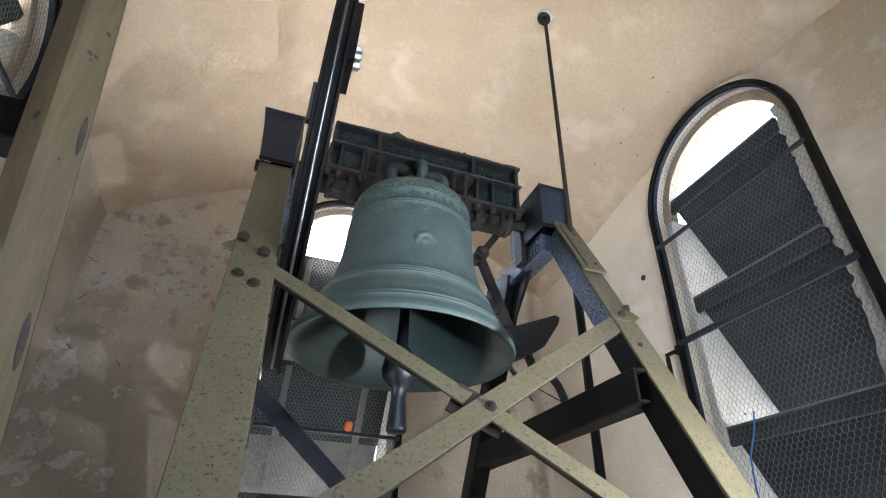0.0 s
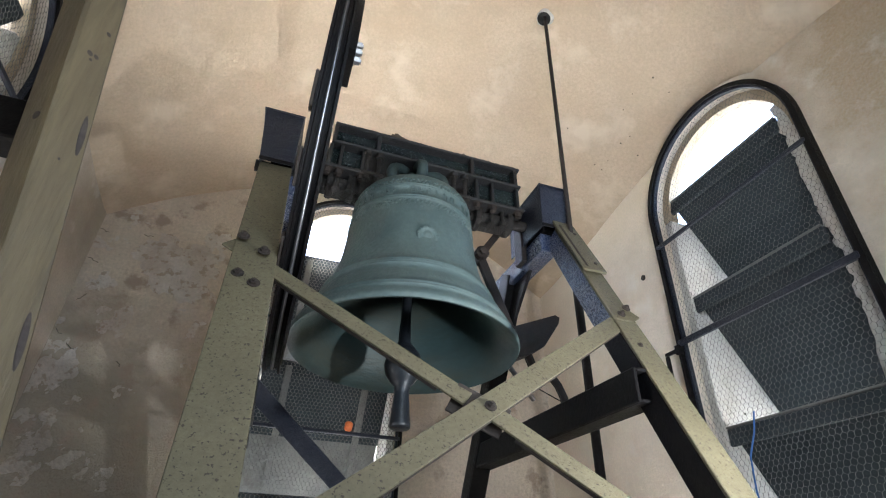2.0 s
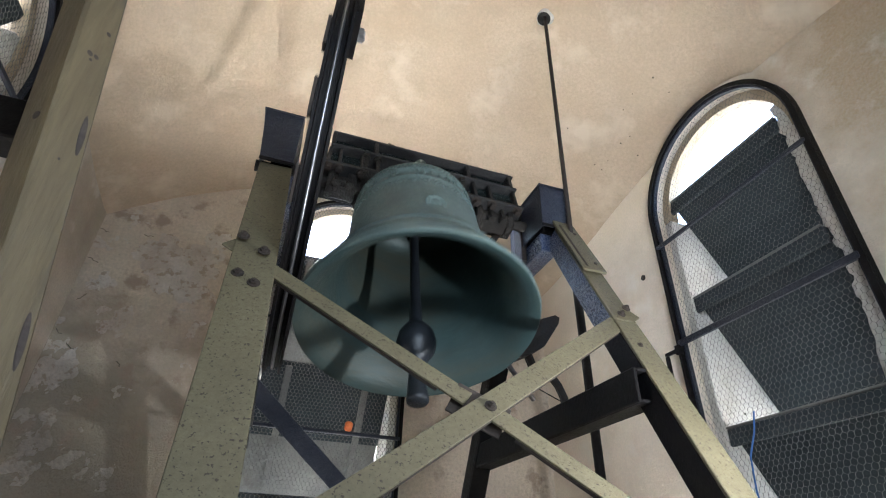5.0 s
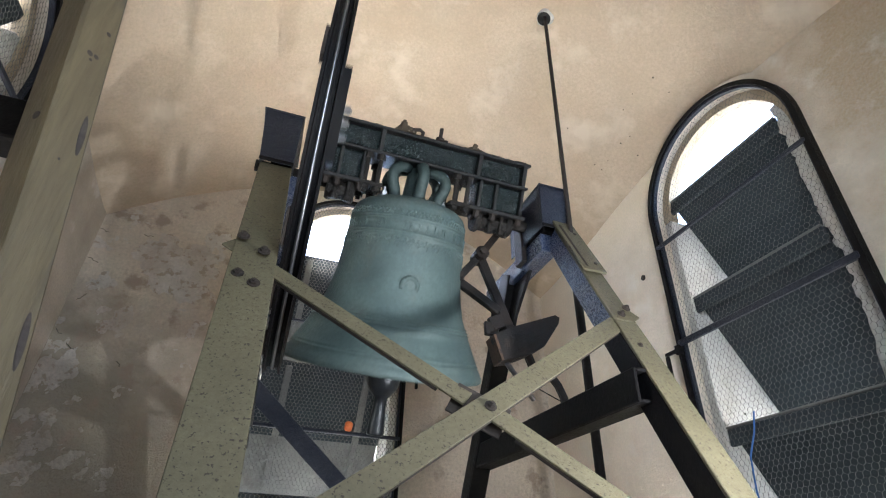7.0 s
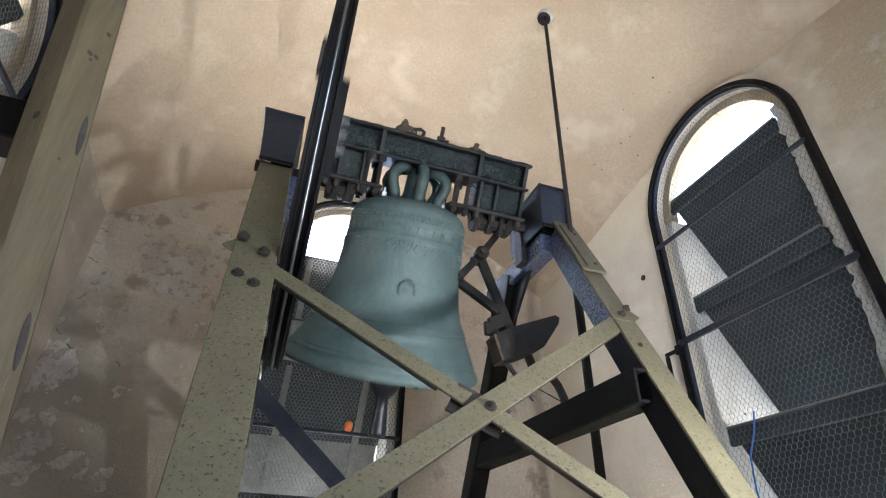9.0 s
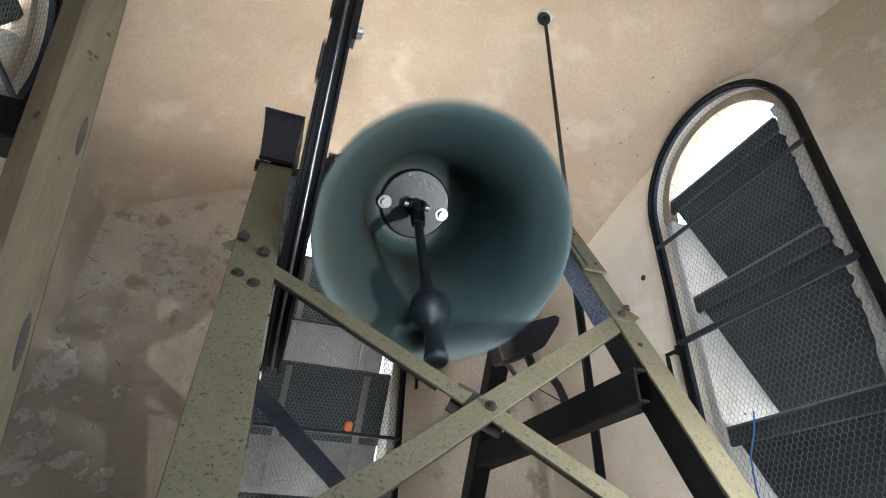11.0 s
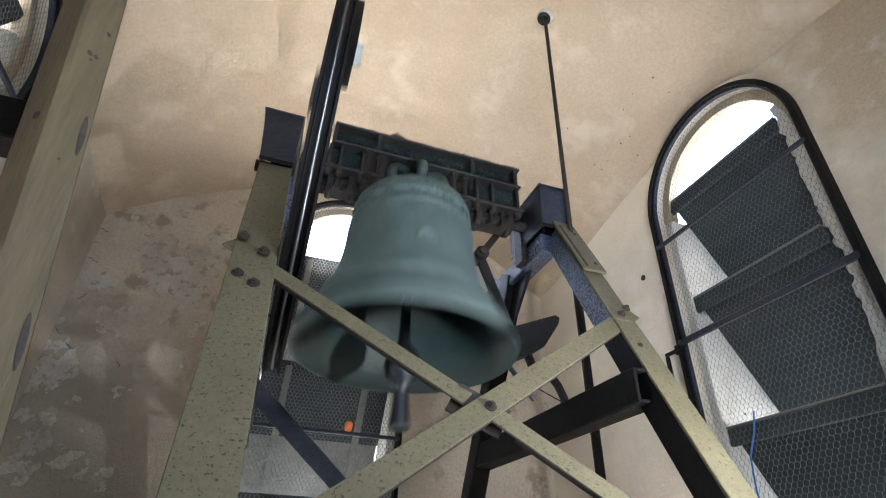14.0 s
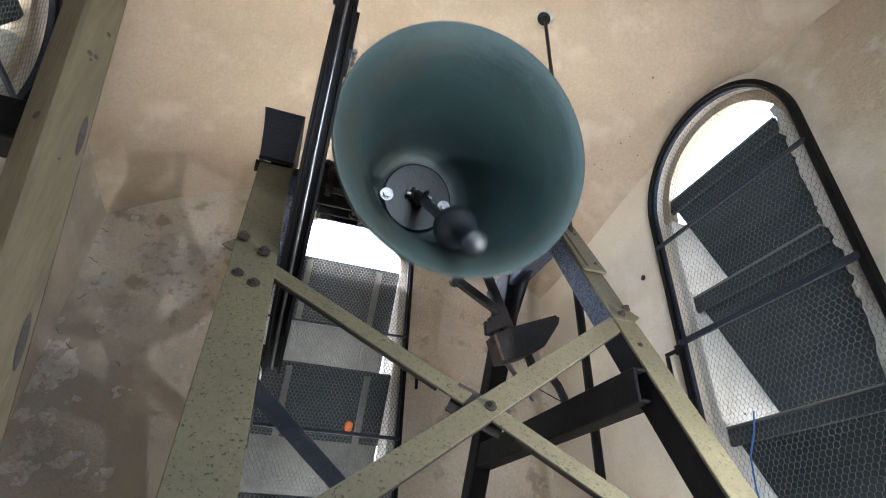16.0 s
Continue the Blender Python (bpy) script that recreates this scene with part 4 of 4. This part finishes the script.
def top_fittings():
    def fitting(name, x, y, turn, boxes, rods, label):
        bm = bmesh.new()
        for lo, hi, tilt in boxes:
            add_box(bm, lo, hi, pose(0, 0, 0, 0, tilt, 0), 0.002)
        for a, b, r, n in rods:
            add_rod(bm, a, b, r, n)
        ob = part(name, bm, RUST if name == "stud" else DUST, bell, label)
        ob.matrix_local = pose(x, y, 0.2195, 0, 0, turn)
    wedge = "dusty iron wedge block on the beam"
    fitting("wedge_block", -0.085, -0.045, 12, (((-0.036, -0.03, 0), (0.036, 0.03, 0.016), 0), ((-0.024, -0.022, 0.0165), (0.020, 0.02, 0.032), 6)),
            (((-0.004, 0, 0.03), (-0.004, 0, 0.046), 0.013, 6), ((-0.004, 0, 0.046), (-0.004, 0, 0.054), 0.007, 8)), wedge)
    fitting("wedge_block", -0.095, 0.035, -20, (((-0.030, -0.025, 0), (0.030, 0.028, 0.018), 0), ((-0.018, -0.016, 0.0185), (0.022, 0.016, 0.034), -8)),
            (((0.0, 0, 0.03), (0.0, 0, 0.050), 0.012, 6),), wedge)
    fitting("stud", 0.060, 0.0, 0, (((-0.050, -0.022, 0), (0.048, 0.022, 0.010), 0), ((-0.018, -0.06, 0.0105), (0.018, 0.06, 0.017), 0)),
            (((0, 0, 0.017), (0, 0, 0.040), 0.016, 6), ((0, 0, 0.040), (0, 0, 0.078), 0.0075, 10)), "threaded stud with hexagon nut on a cross plate")
    fitting("wedge_block", 0.178, -0.02, 25, (((-0.034, -0.05, 0), (0.030, -0.02, 0.014), 0), ((-0.012, -0.045, 0.006), (0.034, 0.02, 0.016), 38), ((-0.040, -0.012, 0.012), (0.006, 0.040, 0.022), -35)),
            (((0.010, 0.0, 0.01), (0.022, 0.0, 0.046), 0.010, 6),), wedge)
    fitting("wedge_block", 0.232, 0.035, -10, (((-0.022, -0.02, 0), (0.022, 0.02, 0.018), 0),), (((0, 0, 0.018), (0, 0, 0.026), 0.012, 6),), wedge)
    fitting("wedge_block", -0.150, 0.02, 30, (((-0.016, -0.02, 0), (0.016, 0.02, 0.015), 0),), (), wedge)
    fitting("wedge_block", 0.345, 0.03, 5, (((-0.014, -0.014, 0), (0.014, 0.014, 0.010), 0),), (((0, 0, 0.010), (0, 0, 0.018), 0.009, 6),), wedge)
    bm = bmesh.new()
    add_tube(bm, [Vector(p) for p in ((-0.062, -0.045, 0.245), (-0.030, -0.045, 0.253), (-0.016, -0.045, 0.247), (-0.020, -0.045, 0.219))], 0.007, 8)
    part("lifting_eye", bm, RUST, bell, "bent iron bar")


top_fittings()


def bell_wheel():
    W = part("wheel", lathe([(0.615, -0.026), (0.660, -0.026), (0.660, -0.019), (0.640, -0.017), (0.640, 0.017), (0.660, 0.019), (0.660, 0.026), (0.615, 0.026)], 120,
                            pose(-0.362, 0, 0, 0, 90, 0), True), BLACK, bell, "black iron bell wheel with grooved rim")
    for k in range(4):
        a = math.radians(45 + 90 * k)
        m, d = along((-0.362, 0.05 * math.cos(a), 0.05 * math.sin(a)), (-0.362, 0.62 * math.cos(a), 0.62 * math.sin(a)), (1, 0, 0))
        part("spoke", boxed((-0.018, -0.004, 0), (0.018, 0.004, d), m, 0.001), BLACK, W)
    part("hub", rod((-0.392, 0, 0), (-0.332, 0, 0), 0.07, 24), BLACK, W)
    # drive bracket bolted inside the rim
    bm = bmesh.new()
    arc = [math.radians(-9 + 23 * i / 12) for i in range(13)]
    rows = [[bm.verts.new((x, -r * math.cos(a), r * math.sin(a))) for x, r in ((-0.345, 0.475), (-0.345, 0.614), (-0.318, 0.614), (-0.318, 0.475))] for a in arc]
    for p, q in zip(rows, rows[1:]):
        for k in range(4):
            bm.faces.new((p[k], q[k], q[(k + 1) % 4], p[(k + 1) % 4]))
    bm.faces.new(rows[0])
    bm.faces.new(rows[-1])
    bracket = part("drive_bracket", bm, BLACK, W, "black iron drive bracket")
    for al in (8.6, 4.2, -0.2):
        a = math.radians(al)
        bolt(bracket, (-0.318, -0.508 * math.cos(a), 0.508 * math.sin(a)), (1, 0, 0), 0.012, 0.018, STEEL)
    # joint plates and small fittings along the left flange
    for al in (-58, -40, -24, 16, 150, 170, 200):
        a = math.radians(al)
        m = Matrix.Translation((-0.391, -0.640 * math.cos(a), 0.640 * math.sin(a))) @ Matrix.Rotation(-a, 4, 'X')
        part("joint_plate", boxed((-0.006, -0.018, -0.045), (0.0025, 0.018, 0.045), m, 0.002), RUST, W)
    # drive cable lying in the groove
    part("cable", lathe([(0.6405, -0.005), (0.647, -0.004), (0.649, 0.0), (0.647, 0.004), (0.6405, 0.005)], 96, pose(-0.362, 0, 0, 0, 90, 0), True), STEEL, W, "bright steel cable in the rim groove", True)


bell_wheel()

staple = part("clapper_staple", lathe([(0.0, -0.044), (0.118, -0.050), (0.122, -0.054), (0.122, -0.060), (0.117, -0.064), (0.0, -0.064)], 40), STAPLE, body, "round glossy black iron staple plate inside the crown")
for x, y in ((-0.108, 0.014), (0.100, 0.014)):
    bm = lathe([(0.0, -0.069), (0.010, -0.069), (0.0105, -0.067), (0.023, -0.067), (0.024, -0.065), (0.024, -0.058), (0.0, -0.058)], 20, pose(x, y, 0))
    add_rod(bm, (x, y, -0.082), (x, y, -0.066), 0.0135, 6)
    part("staple_bolt", bm, STEEL, body, "zinc-plated bolt with broad washer")
for x in (-0.030, 0.018):
    bm = boxed((x, -0.020, -0.105), (x + 0.012, 0.020, -0.0645), None, 0.003)
    part("staple_eye", bm, BLACK, body)
part("staple_pin", rod((-0.045, 0, -0.088), (0.045, 0, -0.088), 0.011, 12), STEEL, body)
part("staple_stop", boxed((-0.016, 0.024, -0.082), (0.016, 0.040, -0.0645), None, 0.003), BLACK, body)
clapper = part("clapper", lathe([(0.0, 0.012), (0.022, 0.008), (0.023, -0.03), (0.016, -0.07), (0.0145, -0.12), (0.0155, -0.40), (0.019, -0.49), (0.034, -0.508), (0.049, -0.530), (0.056, -0.562), (0.050, -0.590),
                                 (0.034, -0.612), (0.022, -0.624), (0.0215, -0.65), (0.027, -0.715), (0.029, -0.728), (0.029, -0.738), (0.026, -0.742), (0.0, -0.743)], 28), CLAPPER, bell, "dark blued iron clapper with a ball and long tail", True)
clapper.location = (0, 0, -0.07)
part("shackle", boxed((-0.021, -0.016, -0.135), (0.021, 0.016, 0.004), None, 0.004), BLACK, clapper, "black iron shackle block of the clapper")


# ------------------------------------------------------------ left timber and beam
def timber():
    d = Vector((-0.1384, -0.0618, 0.9884))
    c = Vector((-0.445, 0.80, 1.3 + 0.60))
    a = c - d * ((c.z - FLOOR) / d.z)
    b = c + d * 1.2
    m, l = along(a, b, (0.60, 0.80, 0))
    post = empty("timber_post", pose(0, 0, 0))
    tagged(post, "sawn pine post with knots, leaning beside the frame", "timber post")
    bm = bmesh.new()
    add_box(bm, (-0.022, -0.046, 0), (0.050, 0.026, l), m, 0.006)
    part("shaft", bm, TIMBER, post)
    # knots and slots on the broad face
    for z, y, r in ((1.630, 0.008, 0.007), (1.632, 0.020, 0.006), (1.618, 0.012, 0.004), (1.70, 0.030, 0.006), (1.40, 0.010, 0.003), (1.05, 0.014, 0.006)):
        for side in (-0.046,):
            bm = bmesh.new()
            add_lathe(bm, [(0.0, 0.0012), (r * 0.6, 0.001), (r, -0.001)], 12, m @ Matrix.Translation((y, side, z)) @ pose(0, 0, 0, 90, 0, 0))
            part("knot", bm, KNOT, post, "dark knot")
    bm = bmesh.new()
    add_lathe(bm, [(0.0, 0.0012), (0.006, 0.001), (0.0095, -0.001)], 12, m @ Matrix.Translation((-0.0222, -0.014, 1.475)) @ pose(0, 0, 0, 0, -90, 0))
    part("knot", bm, KNOT, post, "dark knot")
    for z in (1.464, 1.108):
        bm = bmesh.new()
        shape = m @ Matrix.Translation((0.034, -0.0465, z)) @ pose(0, 0, 0, 90, 0, 0) @ Matrix.Diagonal((0.006, 0.044, 1, 1))
        add_lathe(bm, [(0.0, 0.0012), (0.85, 0.001), (1.0, -0.001)], 20, shape)
        part("slot", bm, KNOT, post, "grey-brown worn mortise slot")
    beam = mesh_ob("dark_beam", boxed((X0 + 0.0, 0.96, 1.985), (-0.498, 1.04, 2.085), None, 0.004), BLACK)
    tagged(beam, "black painted beam running from wall to the post", "beam")


timber()
tie_rod = mesh_ob("tie_rod", rod((0.893, 1.29, 2.33), (0.893, 1.285, 3.60), 0.0085), RUST)
tagged(tie_rod, "thin rusty iron rod hanging from the vault to the frame", "rod")


# ------------------------------------------------------------ movement
TURNS = [(-0.45, -1.0), (0.30, 1.6), (1.05, -3.5), (1.80, 6.2), (2.555, -10.0), (3.32, 13.0), (4.09, -17.0), (4.86, 22.0), (5.63, -27.0), (6.40, 32.5), (7.19, -34.0), (7.99, 40.5),
         (8.785, -44.5), (9.57, 47.5), (10.365, -52.0), (11.16, 55.0), (11.96, -59.0), (12.76, 60.5), (13.575, -64.0), (14.395, 62.8), (15.21, -68.0), (16.02, 69.0), (16.83, -70.0)]


def swing(t):
    """Degrees by which the bell's mouth swings towards the front wall."""
    for (ta, aa), (tb, ab) in zip(TURNS, TURNS[1:]):
        if ta <= t <= tb:
            return (aa + ab) / 2 + (aa - ab) / 2 * math.cos(math.pi * (t - ta) / (tb - ta))
    return 0.0


def lag(t):
    """Degrees by which the clapper hangs back from the bell, until it lies against the lip."""
    return 23.0 * math.tanh((swing(t - 0.02) / 38.0) ** 3)


def motions():
    walk(bell, [(i / 10, pose(AXIS_X, AXIS_Y, AXIS_Z, -swing(i / 10), 0, 0)) for i in range(161)])
    walk(clapper, [(i / 10, pose(0, 0, -0.07, lag(i / 10), 0, 0)) for i in range(161)])


motions()
